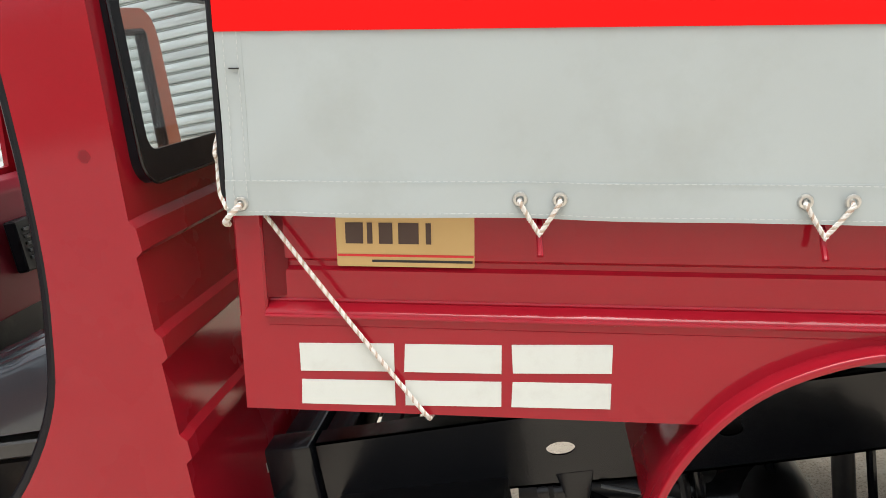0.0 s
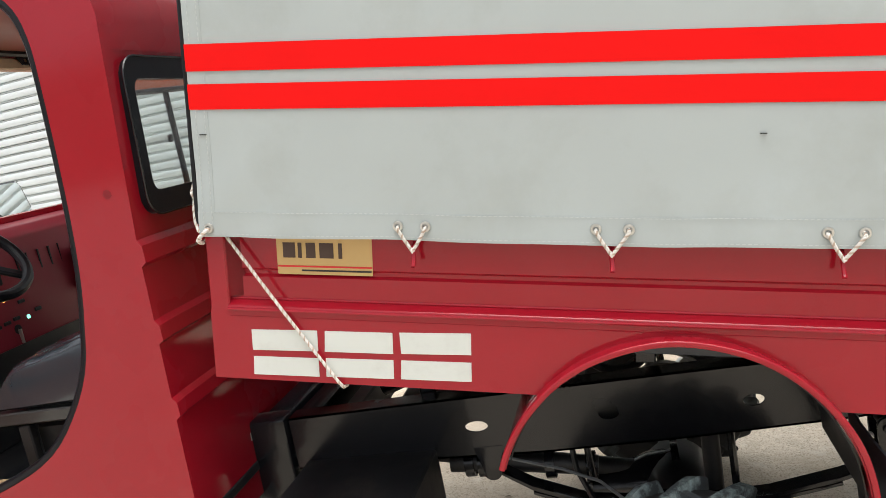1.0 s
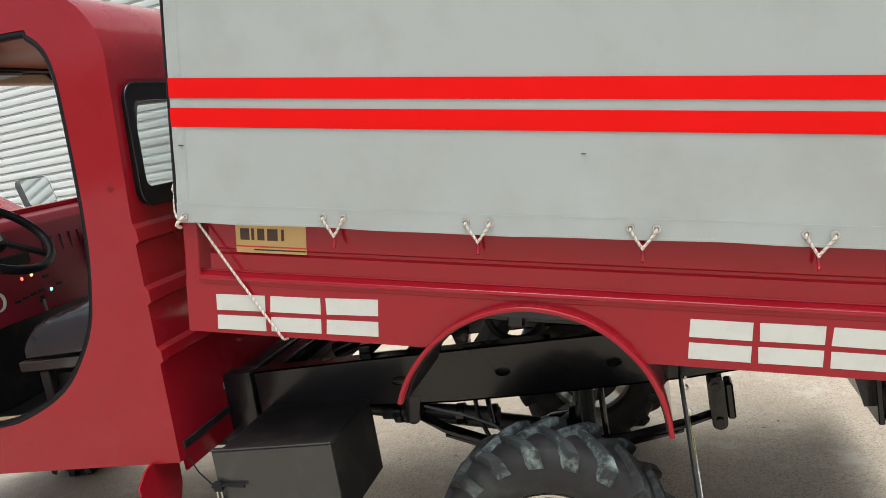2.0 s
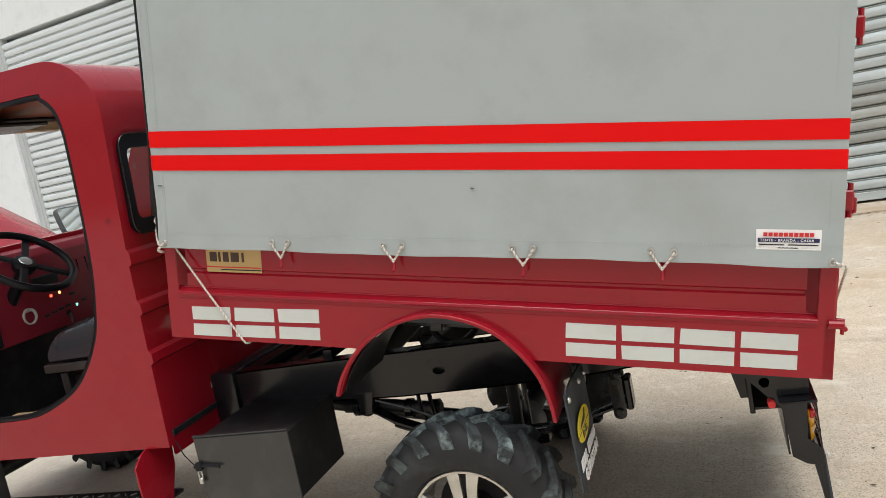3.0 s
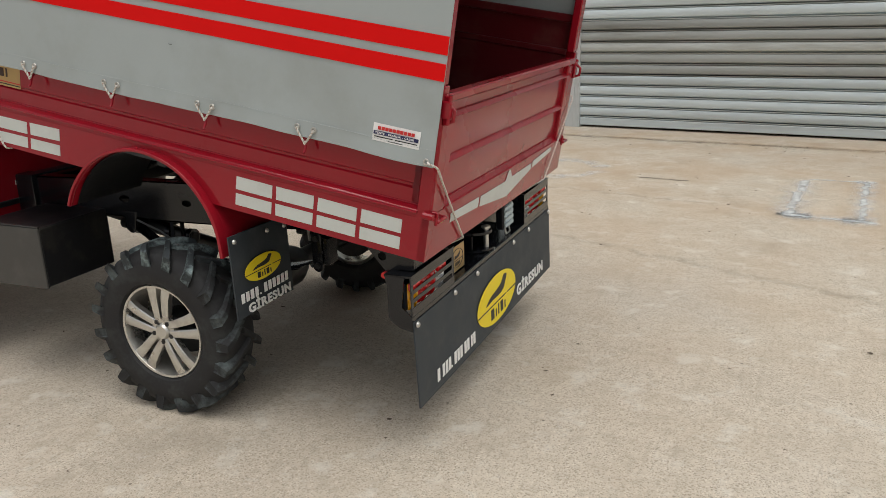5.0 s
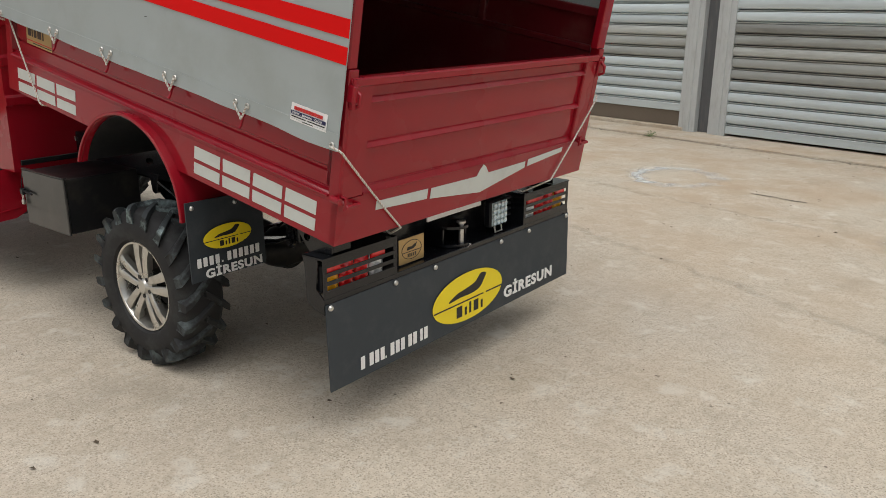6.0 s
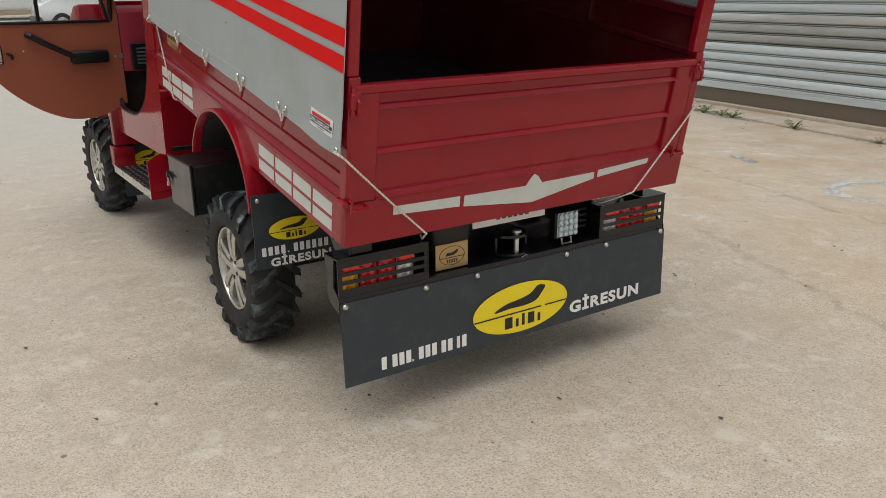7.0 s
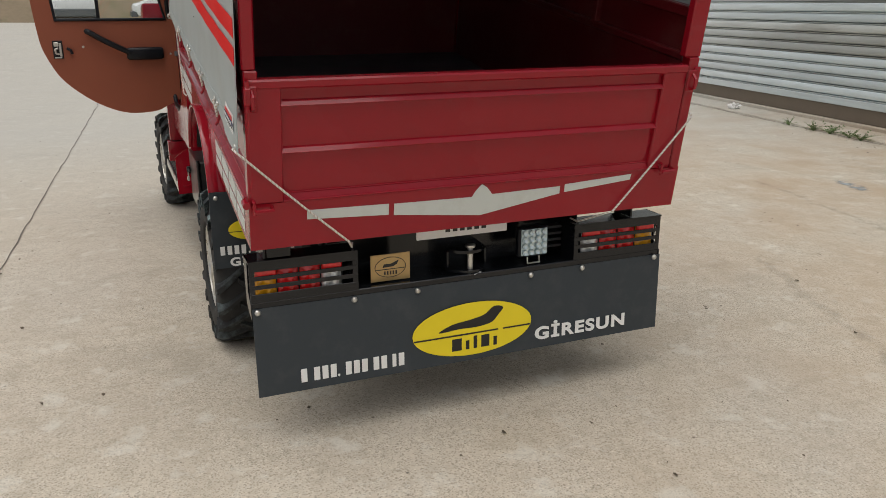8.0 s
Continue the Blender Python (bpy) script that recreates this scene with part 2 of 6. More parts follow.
def sprayed(m, low=0.35, high=0.68, most=0.8):
    """Thin uneven spray: lets the slab show through in a noise."""
    n, k = m.node_tree.nodes, m.node_tree.links
    geo, tex, rng = n.new("ShaderNodeNewGeometry"), n.new("ShaderNodeTexNoise"), n.new("ShaderNodeMapRange")
    tex.inputs["Scale"].default_value, tex.inputs["Detail"].default_value = 9.0, 8.0
    rng.inputs["From Min"].default_value, rng.inputs["From Max"].default_value = low, high
    rng.inputs["To Max"].default_value = most
    k.new(geo.outputs["Position"], tex.inputs["Vector"])
    k.new(tex.outputs["Fac"], rng.inputs["Value"])
    cover, both = n.new("ShaderNodeAttribute"), n.new("ShaderNodeMath")
    cover.attribute_name, both.operation = "cover", "MULTIPLY"
    k.new(rng.outputs[0], both.inputs[0])
    k.new(cover.outputs["Fac"], both.inputs[1])
    k.new(both.outputs[0], n["Principled BSDF"].inputs["Alpha"])


sprayed(SPRAY, 0.20, 0.65, 0.85)
sprayed(OVERSPRAY, 0.25, 0.80, 0.42)
sprayed(STAIN, 0.30, 0.85, 0.30)
sprayed(SMEAR, 0.30, 0.60, 0.85)
GLASS = glass("window_glass")
MIRROR = material("mirror_glass", (0.85, 0.87, 0.87), 0.03, metal=1.0, var=0.02, bump=0, rough_var=0.0)


def concrete():
    m = material("yard_concrete", (0.575, 0.508, 0.410), 0.85, var=0.30, scale=1.3, fine=55, bump=0.6, dist=0.006,
                 dirt=(0.44, 0.355, 0.26), dirt_amount=0.45, dirt_scale=0.7, detail=10, rough_var=0.08)
    n, k = m.node_tree.nodes, m.node_tree.links
    b = n["Principled BSDF"]
    base = b.inputs["Base Color"].links[0].from_socket
    geo = n.new("ShaderNodeNewGeometry")
    # pale and dark grains of stone
    for scale, size, colour, amount in ((80.0, 0.20, (0.72, 0.66, 0.55), 0.65), (62.0, 0.18, (0.15, 0.125, 0.09), 0.52), (120.0, 0.24, (0.18, 0.145, 0.10), 0.5), (6.0, 0.028, (0.07, 0.055, 0.04), 0.85), (2.2, 0.018, (0.05, 0.04, 0.03), 0.9)):
        v = n.new("ShaderNodeTexVoronoi")
        v.inputs["Scale"].default_value = scale
        k.new(geo.outputs["Position"], v.inputs["Vector"])
        ramp = n.new("ShaderNodeMapRange")
        ramp.inputs["From Min"].default_value, ramp.inputs["From Max"].default_value = size, size * 1.8
        ramp.inputs["To Min"].default_value, ramp.inputs["To Max"].default_value = amount, 0.0
        k.new(v.outputs["Distance"], ramp.inputs["Value"])
        mix = n.new("ShaderNodeMix")
        mix.data_type = "RGBA"
        mix.inputs["B"].default_value = (*colour, 1)
        k.new(ramp.outputs[0], mix.inputs["Factor"])
        k.new(base, mix.inputs["A"])
        base = mix.outputs["Result"]
    # brushed lines of the float, and a pale dusty bloom
    mp = n.new("ShaderNodeMapping")
    mp.inputs["Scale"].default_value = (30, 1.6, 1)
    mp.inputs["Rotation"].default_value = (0, 0, 0.12)
    k.new(geo.outputs["Position"], mp.inputs["Vector"])
    lines = n.new("ShaderNodeTexNoise")
    lines.inputs["Scale"].default_value, lines.inputs["Detail"].default_value = 2.0, 5.0
    k.new(mp.outputs[0], lines.inputs["Vector"])
    bloom = n.new("ShaderNodeTexNoise")
    bloom.inputs["Scale"].default_value, bloom.inputs["Detail"].default_value = 0.35, 6.0
    k.new(geo.outputs["Position"], bloom.inputs["Vector"])
    for tex, lo, hi, amount, colour in ((lines, 0.50, 0.70, 0.20, (0.33, 0.275, 0.205)), (bloom, 0.52, 0.72, 0.4, (0.52, 0.50, 0.455))):
        ramp = n.new("ShaderNodeMapRange")
        ramp.inputs["From Min"].default_value, ramp.inputs["From Max"].default_value = lo, hi
        ramp.inputs["To Max"].default_value = amount
        k.new(tex.outputs["Fac"], ramp.inputs["Value"])
        mix = n.new("ShaderNodeMix")
        mix.data_type = "RGBA"
        mix.inputs["B"].default_value = (*colour, 1)
        k.new(ramp.outputs[0], mix.inputs["Factor"])
        k.new(base, mix.inputs["A"])
        base = mix.outputs["Result"]
    # trowel blotches, damp stains and worn pale spots
    for scale, lo, hi, amount, colour in ((2.6, 0.47, 0.60, 0.30, (0.41, 0.350, 0.265)), (9.0, 0.50, 0.62, 0.26, (0.34, 0.295, 0.225)), (30.0, 0.52, 0.64, 0.34, (0.32, 0.27, 0.20)), (1.0, 0.56, 0.66, 0.40, (0.31, 0.265, 0.205)), (5.0, 0.55, 0.65, 0.5, (0.68, 0.655, 0.58))):
        tex = n.new("ShaderNodeTexNoise")
        tex.inputs["Scale"].default_value, tex.inputs["Detail"].default_value, tex.inputs["Roughness"].default_value = scale, 9.0, 0.68
        k.new(geo.outputs["Position"], tex.inputs["Vector"])
        ramp = n.new("ShaderNodeMapRange")
        ramp.inputs["From Min"].default_value, ramp.inputs["From Max"].default_value = lo, hi
        ramp.inputs["To Max"].default_value = amount
        k.new(tex.outputs["Fac"], ramp.inputs["Value"])
        mix = n.new("ShaderNodeMix")
        mix.data_type = "RGBA"
        mix.inputs["B"].default_value = (*colour, 1)
        k.new(ramp.outputs[0], mix.inputs["Factor"])
        k.new(base, mix.inputs["A"])
        base = mix.outputs["Result"]
    # earth tracked over the slab towards the wall
    sep = n.new("ShaderNodeSeparateXYZ")
    k.new(geo.outputs["Position"], sep.inputs[0])
    soil = n.new("ShaderNodeMapRange")
    soil.inputs["From Min"].default_value, soil.inputs["From Max"].default_value = 0.5, 5.5
    soil.inputs["To Max"].default_value = 0.75
    k.new(sep.outputs["Y"], soil.inputs["Value"])
    patch = n.new("ShaderNodeTexNoise")
    patch.inputs["Scale"].default_value, patch.inputs["Detail"].default_value = 1.3, 8.0
    k.new(geo.outputs["Position"], patch.inputs["Vector"])
    ramp = n.new("ShaderNodeMapRange")
    ramp.inputs["From Min"].default_value, ramp.inputs["From Max"].default_value = 0.38, 0.66
    k.new(patch.outputs["Fac"], ramp.inputs["Value"])
    both = n.new("ShaderNodeMath")
    both.operation = "MULTIPLY"
    k.new(soil.outputs[0], both.inputs[0])
    k.new(ramp.outputs[0], both.inputs[1])
    mix = n.new("ShaderNodeMix")
    mix.data_type = "RGBA"
    mix.inputs["B"].default_value = (0.41, 0.305, 0.205, 1)
    k.new(both.outputs[0], mix.inputs["Factor"])
    k.new(base, mix.inputs["A"])
    k.new(mix.outputs["Result"], b.inputs["Base Color"])
    return m


CONCRETE = concrete()
blend_along_x(CONCRETE, -0.5, -6.0, (0.455, 0.455, 0.425), 0.6)

# ---- mesh helpers ----
PLACE = {None: Matrix.Identity(4)}


def finish(name, bm, mat, parent=None, frame_m=None, label="", smooth=35.0):
    """Links a bmesh, given in the axes of frame_m, as one mesh object with its origin at its middle."""
    f = frame_m or Matrix.Identity(4)
    bmesh.ops.recalc_face_normals(bm, faces=bm.faces[:])
    lo = Vector([min(v.co[i] for v in bm.verts) for i in range(3)])
    hi = Vector([max(v.co[i] for v in bm.verts) for i in range(3)])
    mid = (lo + hi) / 2
    bmesh.ops.translate(bm, verts=bm.verts[:], vec=-mid)
    me = bpy.data.meshes.new(name)
    bm.to_mesh(me)
    bm.free()
    for m in (mat if isinstance(mat, (list, tuple)) else [mat]):
        me.materials.append(m)
    me.shade_smooth()
    me.set_sharp_from_angle(angle=radians(smooth))
    ob = new(name, me)
    place = f @ Matrix.Translation(mid)
    ob.parent = parent
    ob.matrix_basis = PLACE[parent].inverted() @ place
    PLACE[ob] = place
    if label:
        ob["label"] = label
    return ob


def part(name, bm, mat, parent, label="", frame_m=None, smooth=35.0):
    return finish(name, bm, mat, parent, frame_m, label, smooth)


def thing(name, place, label, category, group="", kind=""):
    ob = new(name)
    ob.matrix_basis = place
    ob.empty_display_size = 0.2
    PLACE[ob] = place.copy()
    return tagged(ob, label, category, group, kind)


def box(x0, x1, y0, y1, z0, z1, bev=0.0, bm=None, seg=1, m=None):
    bm = bm or bmesh.new()
    r = bmesh.ops.create_cube(bm, size=1)
    for v in r["verts"]:
        v.co = Vector(((x0 + x1) / 2 + v.co.x * (x1 - x0), (y0 + y1) / 2 + v.co.y * (y1 - y0), (z0 + z1) / 2 + v.co.z * (z1 - z0)))
        if m:
            v.co = m @ v.co
    if bev:
        edges = list({e for v in r["verts"] for e in v.link_edges})
        bmesh.ops.bevel(bm, geom=edges, offset=bev, segments=seg, affect="EDGES", profile=0.5)
    return bm


AX = {"x": (1, 2, 0), "y": (0, 2, 1), "z": (0, 1, 2)}


def prism(pts, axis, a0, a1, hole=None, bm=None, bev=0.0):
    """A flat outline, in the two axes other than axis, pulled from a0 to a1; hole: an inner outline."""
    bm = bm or bmesh.new()
    i, j, n = AX[axis]

    def at(p, a):
        co = [0, 0, 0]
        co[i], co[j], co[n] = p[0], p[1], a
        return Vector(co)

    if not hole:
        low, high = [bm.verts.new(at(p, a0)) for p in pts], [bm.verts.new(at(p, a1)) for p in pts]
        faces = [bm.faces.new(low), bm.faces.new(high[::-1])]
        for a in range(len(pts)):
            b = (a + 1) % len(pts)
            faces.append(bm.faces.new((low[a], high[a], high[b], low[b])))
        if bev:
            bmesh.ops.bevel(bm, geom=list({e for f in faces for e in f.edges}), offset=bev, segments=2, affect="EDGES", profile=0.5)
        return bm
    for a, flip in ((a0, False), (a1, True)):
        loops = []
        for ring in (pts, hole):
            vs = [bm.verts.new(at(p, a)) for p in ring]
            loops += [bm.edges.new((vs[q], vs[(q + 1) % len(vs)])) for q in range(len(vs))]
        bmesh.ops.triangle_fill(bm, use_beauty=True, edges=loops)
    for ring in (pts, hole):
        for q in range(len(ring)):
            p, r = ring[q], ring[(q + 1) % len(ring)]
            bm.faces.new([bm.verts.new(v) for v in (at(p, a0), at(r, a0), at(r, a1), at(p, a1))])
    bmesh.ops.remove_doubles(bm, verts=bm.verts[:], dist=1e-5)
    return bm


def tube(pts, r, n=8, bm=None, cap=True, closed=False, r1=None):
    bm = bm or bmesh.new()
    pts = [Vector(p) for p in pts]
    rings, up = [], None
    for a, p in enumerate(pts):
        ahead = (pts[(a + 1) % len(pts)] if closed or a + 1 < len(pts) else p) - (pts[a - 1] if closed or a else p)
        ahead.normalize()
        if up is None:
            up = ahead.orthogonal().normalized()
        up = (up - ahead * up.dot(ahead)).normalized()
        side = ahead.cross(up)
        rad = r if r1 is None else r + (r1 - r) * a / (len(pts) - 1)
        rings.append([bm.verts.new(p + rad * (up * math.cos(2 * math.pi * q / n) + side * math.sin(2 * math.pi * q / n))) for q in range(n)])
    for a in range(len(rings) - (0 if closed else 1)):
        b = (a + 1) % len(rings)
        for q in range(n):
            bm.faces.new((rings[a][q], rings[a][(q + 1) % n], rings[b][(q + 1) % n], rings[b][q]))
    if cap and not closed:
        bm.faces.new(rings[0][::-1])
        bm.faces.new(rings[-1])
    return bm


def lathe(profile, n=48, bm=None, centre=(0, 0, 0), closed=False):
    """Turns a profile of (radius, y) round the y axis."""
    bm = bm or bmesh.new()
    rings = []
    for a in range(n):
        s, c = math.sin(2 * math.pi * a / n), math.cos(2 * math.pi * a / n)
        rings.append([bm.verts.new((centre[0] + r * c, centre[1] + y, centre[2] + r * s)) for r, y in profile])
    m = len(profile)
    for a in range(n):
        b = (a + 1) % n
        for q in range(m if closed else m - 1):
            w = (q + 1) % m
            bm.faces.new((rings[a][q], rings[a][w], rings[b][w], rings[b][q]))
    bmesh.ops.remove_doubles(bm, verts=bm.verts[:], dist=1e-6)
    return bm


def sheet(fn, nu, nv, thick=0.0, bm=None):
    """A curved sheet: fn(a, b) for a, b from 0 to 1 gives its points; thick: its thickness along the normals."""
    bm = bm or bmesh.new()
    g = [[bm.verts.new(fn(a / nu, b / nv)) for b in range(nv + 1)] for a in range(nu + 1)]
    faces = [bm.faces.new((g[a][b], g[a + 1][b], g[a + 1][b + 1], g[a][b + 1])) for a in range(nu) for b in range(nv)]
    if thick:
        bmesh.ops.recalc_face_normals(bm, faces=faces)
        bmesh.ops.solidify(bm, geom=faces, thickness=thick)
    return bm


def arc(cx, cz, r, a0, a1, n):
    return [(cx + r * math.cos(radians(a0 + (a1 - a0) * q / n)), cz + r * math.sin(radians(a0 + (a1 - a0) * q / n))) for q in range(n + 1)]


def rounded(x0, x1, z0, z1, r, n=5):
    return arc(x1 - r, z1 - r, r, 0, 90, n) + arc(x0 + r, z1 - r, r, 90, 180, n) + arc(x0 + r, z0 + r, r, 180, 270, n) + arc(x1 - r, z0 + r, r, 270, 360, n)


def ellipse(cx, cz, a, b, n=40):
    return [(cx + a * math.cos(2 * math.pi * q / n), cz + b * math.sin(2 * math.pi * q / n)) for q in range(n)]


def smooth_loop(pts, n=4, closed=True):
    """A softer outline through the same points."""
    out, m = [], len(pts)
    for a in range(m):
        p = [Vector((*pts[(a + k) % m], 0)) for k in (-1, 0, 1, 2)]
        for q in range(n):
            t = q / n
            v = 0.5 * (2 * p[1] + (p[2] - p[0]) * t + (2 * p[0] - 5 * p[1] + 4 * p[2] - p[3]) * t * t + (3 * p[1] - p[0] - 3 * p[2] + p[3]) * t ** 3)
            out.append((v.x, v.y))
    return out


def lettering(text, height, m, depth=0.0015, bold=0.075):
    """A word as a bmesh: letters in the x-y plane of m, from its origin."""
    cu = bpy.data.curves.new("lettering", "FONT")
    cu.body, cu.size, cu.extrude, cu.offset = text, height / 0.7, depth, bold * height
    cu.space_character = 1.16
    ob = new("lettering_tmp", cu)
    dg = bpy.context.evaluated_depsgraph_get()
    me = bpy.data.meshes.new_from_object(ob.evaluated_get(dg))
    bm = bmesh.new()
    bm.from_mesh(me)
    bpy.data.objects.remove(ob)
    bpy.data.meshes.remove(me)
    bpy.data.curves.remove(cu)
    bmesh.ops.transform(bm, matrix=m, verts=bm.verts[:])
    return bm

# ---- the yard ----
def ground_height(x, y):
    far = max(0.0, math.hypot(x + 1, y) - 13.0)
    return 0.045 * far * min(1.0, far / 9.0) if x < -6 and y < 7 else 0.0


def build_ground():
    bm = bmesh.new()
    steps = [-300, -160, -100, -70, -50, -40, -34, -28, -24, -20, -17, -15, -13, -11, -9, -7, -5, -3, -1, 1, 3, 5, 7, 9, 12, 20, 50, 120, 300]
    g = [[bm.verts.new((x, y, ground_height(x, y))) for y in steps] for x in steps]
    for a in range(len(steps) - 1):
        for b in range(len(steps) - 1):
            bm.faces.new((g[a][b], g[a + 1][b], g[a + 1][b + 1], g[a][b + 1]))
    ob = finish("ground", bm, CONCRETE)
    return tagged(ob, "worn beige concrete yard with brown stains and fine cracks", "ground", kind="structure")


ground = build_ground()


def strip(pts, width, z=0.004, even=0.35):
    """A narrow ragged strip lying on the ground along pts; its cover thins out towards both edges and ends."""
    bm = bmesh.new()
    layer = bm.verts.layers.float.new("cover")
    cols = (-1.0, -0.55, -0.2, 0.2, 0.55, 1.0)
    rows = []
    for a, p in enumerate(pts):
        p = Vector((*p, z))
        d = (Vector((*pts[min(a + 1, len(pts) - 1)], 0)) - Vector((*pts[max(a - 1, 0)], 0))).normalized()
        s = Vector((-d.y, d.x, 0)) * width * (even + (1 - even) * random.random())
        rows.append([bm.verts.new(p + s * c) for c in cols])
        for v, c in zip(rows[-1], cols):
            v[layer] = (1 - c * c) * min(1.0, a / 2, (len(pts) - 1 - a) / 2)
    for a in range(len(rows) - 1):
        for c in range(len(cols) - 1):
            bm.faces.new((rows[a][c], rows[a][c + 1], rows[a + 1][c + 1], rows[a + 1][c]))
    return bm


def ragged(a, b, n, wob):
    return [(a[0] + (b[0] - a[0]) * q / n + random.uniform(-wob, wob), a[1] + (b[1] - a[1]) * q / n + random.uniform(-wob, wob)) for q in range(n + 1)]


part("slab_joint", strip(ragged((4.5, -1.45), (-16, -0.2), 90, 0.010), 0.0065), JOINT, ground)
part("slab_joint", strip(ragged((9, 6.59), (-9.5, 9.18), 120, 0.015), 0.012), JOINT, ground)
part("crack", strip(ragged((2.31, 5.36), (2.82, 5.29), 10, 0.012), 0.012), JOINT, ground)
part("tyre_smear", strip(ragged((1.2, 3.5), (4.4, 2.25), 50, 0.03), 0.075), STAIN, ground)
part("tyre_smear", strip(ragged((-0.6, 5.2), (3.2, 4.4), 50, 0.04), 0.06), STAIN, ground)

# sprayed marks: a square and a ring, both open and uneven
SPRAYED = (((3.83, 5.60), (3.68, 4.18), 0.055), ((4.33, 5.62), (4.20, 4.13), 0.040), ((3.60, 4.24), (3.86, 4.19), 0.05), ((4.05, 4.15), (4.34, 4.11), 0.05),
           ((4.22, 5.60), (4.42, 5.58), 0.045), ((3.66, 4.21), (4.22, 4.13), 0.036), ((3.83, 5.60), (4.33, 5.60), 0.030))
for q, (a, b, w) in enumerate(SPRAYED):
    part("spray_mark", strip(ragged(a, b, max(8, int(30 * math.dist(a, b))), 0.012), w, 0.0052 + 0.0003 * q, 0.8), SPRAY, ground, "white sprayed survey mark" if q == 0 else "")
    if w > 0.03:
        for k, wide in enumerate((2.2, 4.0)):
            part("overspray", strip(ragged(a, b, max(8, int(14 * math.dist(a, b))), 0.015), w * wide, 0.0050 - 0.0003 * k + 0.00004 * q, 0.8), OVERSPRAY, ground)
ring = [(1.51 + 0.40 * math.cos(q * 0.21) + random.uniform(-0.03, 0.03), 5.62 + 0.44 * math.sin(q * 0.21) + random.uniform(-0.03, 0.03)) for q in range(31)]
part("spray_mark", strip(ring, 0.15, 0.0055, 0.5), OVERSPRAY, ground, "thin white sprayed ring")
part("spray_mark", strip([(x + random.uniform(-0.04, 0.04), y + random.uniform(-0.04, 0.04)) for x, y in ring[9:24]], 0.08, 0.0060, 0.4), SPRAY, ground)
part("overspray", strip([(1.51 + (x - 1.51) * 0.9, 5.62 + (y - 5.62) * 0.92) for x, y in ring], 0.13, 0.0050), OVERSPRAY, ground)
part("paint_smear", strip(ragged((-0.32, 5.95), (0.15, 5.78), 14, 0.02), 0.10, 0.005), SMEAR, ground, "blue-grey paint smear")

# bits of dry leaf and grit on the slab
def build_debris():
    bm = bmesh.new()
    rnd = random.Random(5)
    for q in range(1000):
        x, y = rnd.uniform(-6, 7), rnd.uniform(-3, 8)
        if q % 2 == 0:
            x = rnd.uniform(-7, 6)
            y = 7.8 - 0.14 * x + rnd.gauss(0, 0.09 if q % 4 else 0.3)
        r = rnd.choice((0.006, 0.008, 0.012, 0.02))
        a = rnd.uniform(0, 6.28)
        vs = []
        for k in range(5):
            rr = r * rnd.uniform(0.4, 1.0)
            vs.append(bm.verts.new((x + rr * math.cos(a + k * 1.257), y + 0.6 * rr * math.sin(a + k * 1.257), 0.004 + rnd.uniform(0, 0.006))))
        bm.faces.new(vs)
    return tagged(finish("debris", bm, DEBRIS), "scattered dry leaf scraps and grit on concrete", "debris", kind="stuff")


build_debris()

# ---- the long building with roller shutters ----
WALL = pose(0, 8.53, 0, 0, 0, -8.0)


def wall_piece(name, s0, s1, d0, d1, z0, z1, mat, label, cat="wall", bev=0.004):
    return tagged(finish(name, box(s0, s1, d0, d1, z0, z1, bev), mat, None, WALL), label, cat, kind="structure")


wall_piece("wall_north", -40, 14, 0.25, 0.5, 0, 7.5, WHITEWALL, "plain white rendered wall behind the shutters")
wall_piece("wall_west_pier", -12.6, -10.22, -0.12, 0.25, 0, 7.5, WHITEWALL, "white rendered pier beside the roller shutter")
wall_piece("lintel", -10.22, 14, -0.05, 0.25, 5.2, 7.5, WHITEWALL, "white rendered wall over the shutters")
wall_piece("column", 0.6, 0.79, 0.04, 0.25, 0, 5.2, PIER_DARK, "dark grey weathered column between two shutters", "column")
for s0, s1 in ((0.37, 0.6), (0.79, 1.02), (-10.22, -10.0), (8.0, 8.2)):
    bm = box(s0, s1, -0.06, 0.10, 0.0, 5.2, 0.004)
    box(s0 + 0.07, s1 - 0.07, -0.075, -0.055, 0.02, 5.2, 0.003, bm)
    tagged(finish("shutter_guide", bm, PIER, None, WALL), "grey painted steel shutter guide", "shutter guide", kind="structure")
wall_piece("wall_east", 8.2, 14, -0.05, 0.25, 0, 5.2, WHITEWALL, "white rendered wall")
wall_piece("door_sill", -10.1, 0.4, -0.02, 0.25, 0.075, 0.27, SILL, "dark brown soiled sill under a shutter", "sill")
wall_piece("threshold", -10.4, 12, -0.62, 0.26, -0.05, 0.022, CONCRETE, "worn concrete threshold strip along the wall", "threshold", 0.012)
wall_piece("kerb_edge", -10.1, 0.45, -0.09, 0.24, 0.0, 0.072, CONCRETE, "pale concrete edge under a shutter", "kerb", 0.01)

SLAT_H = 0.139
SLAT_OUT = [(0.0, 0.03), (0.008, 0.03), (0.0082, -0.030), (0.018, -0.036), (0.0182, 0.034), (0.034, 0.034), (0.0342, -0.026), (0.046, -0.036), (0.078, -0.044), (0.112, -0.041), (0.134, -0.033), (0.1385, -0.028), (0.139, 0.03)]


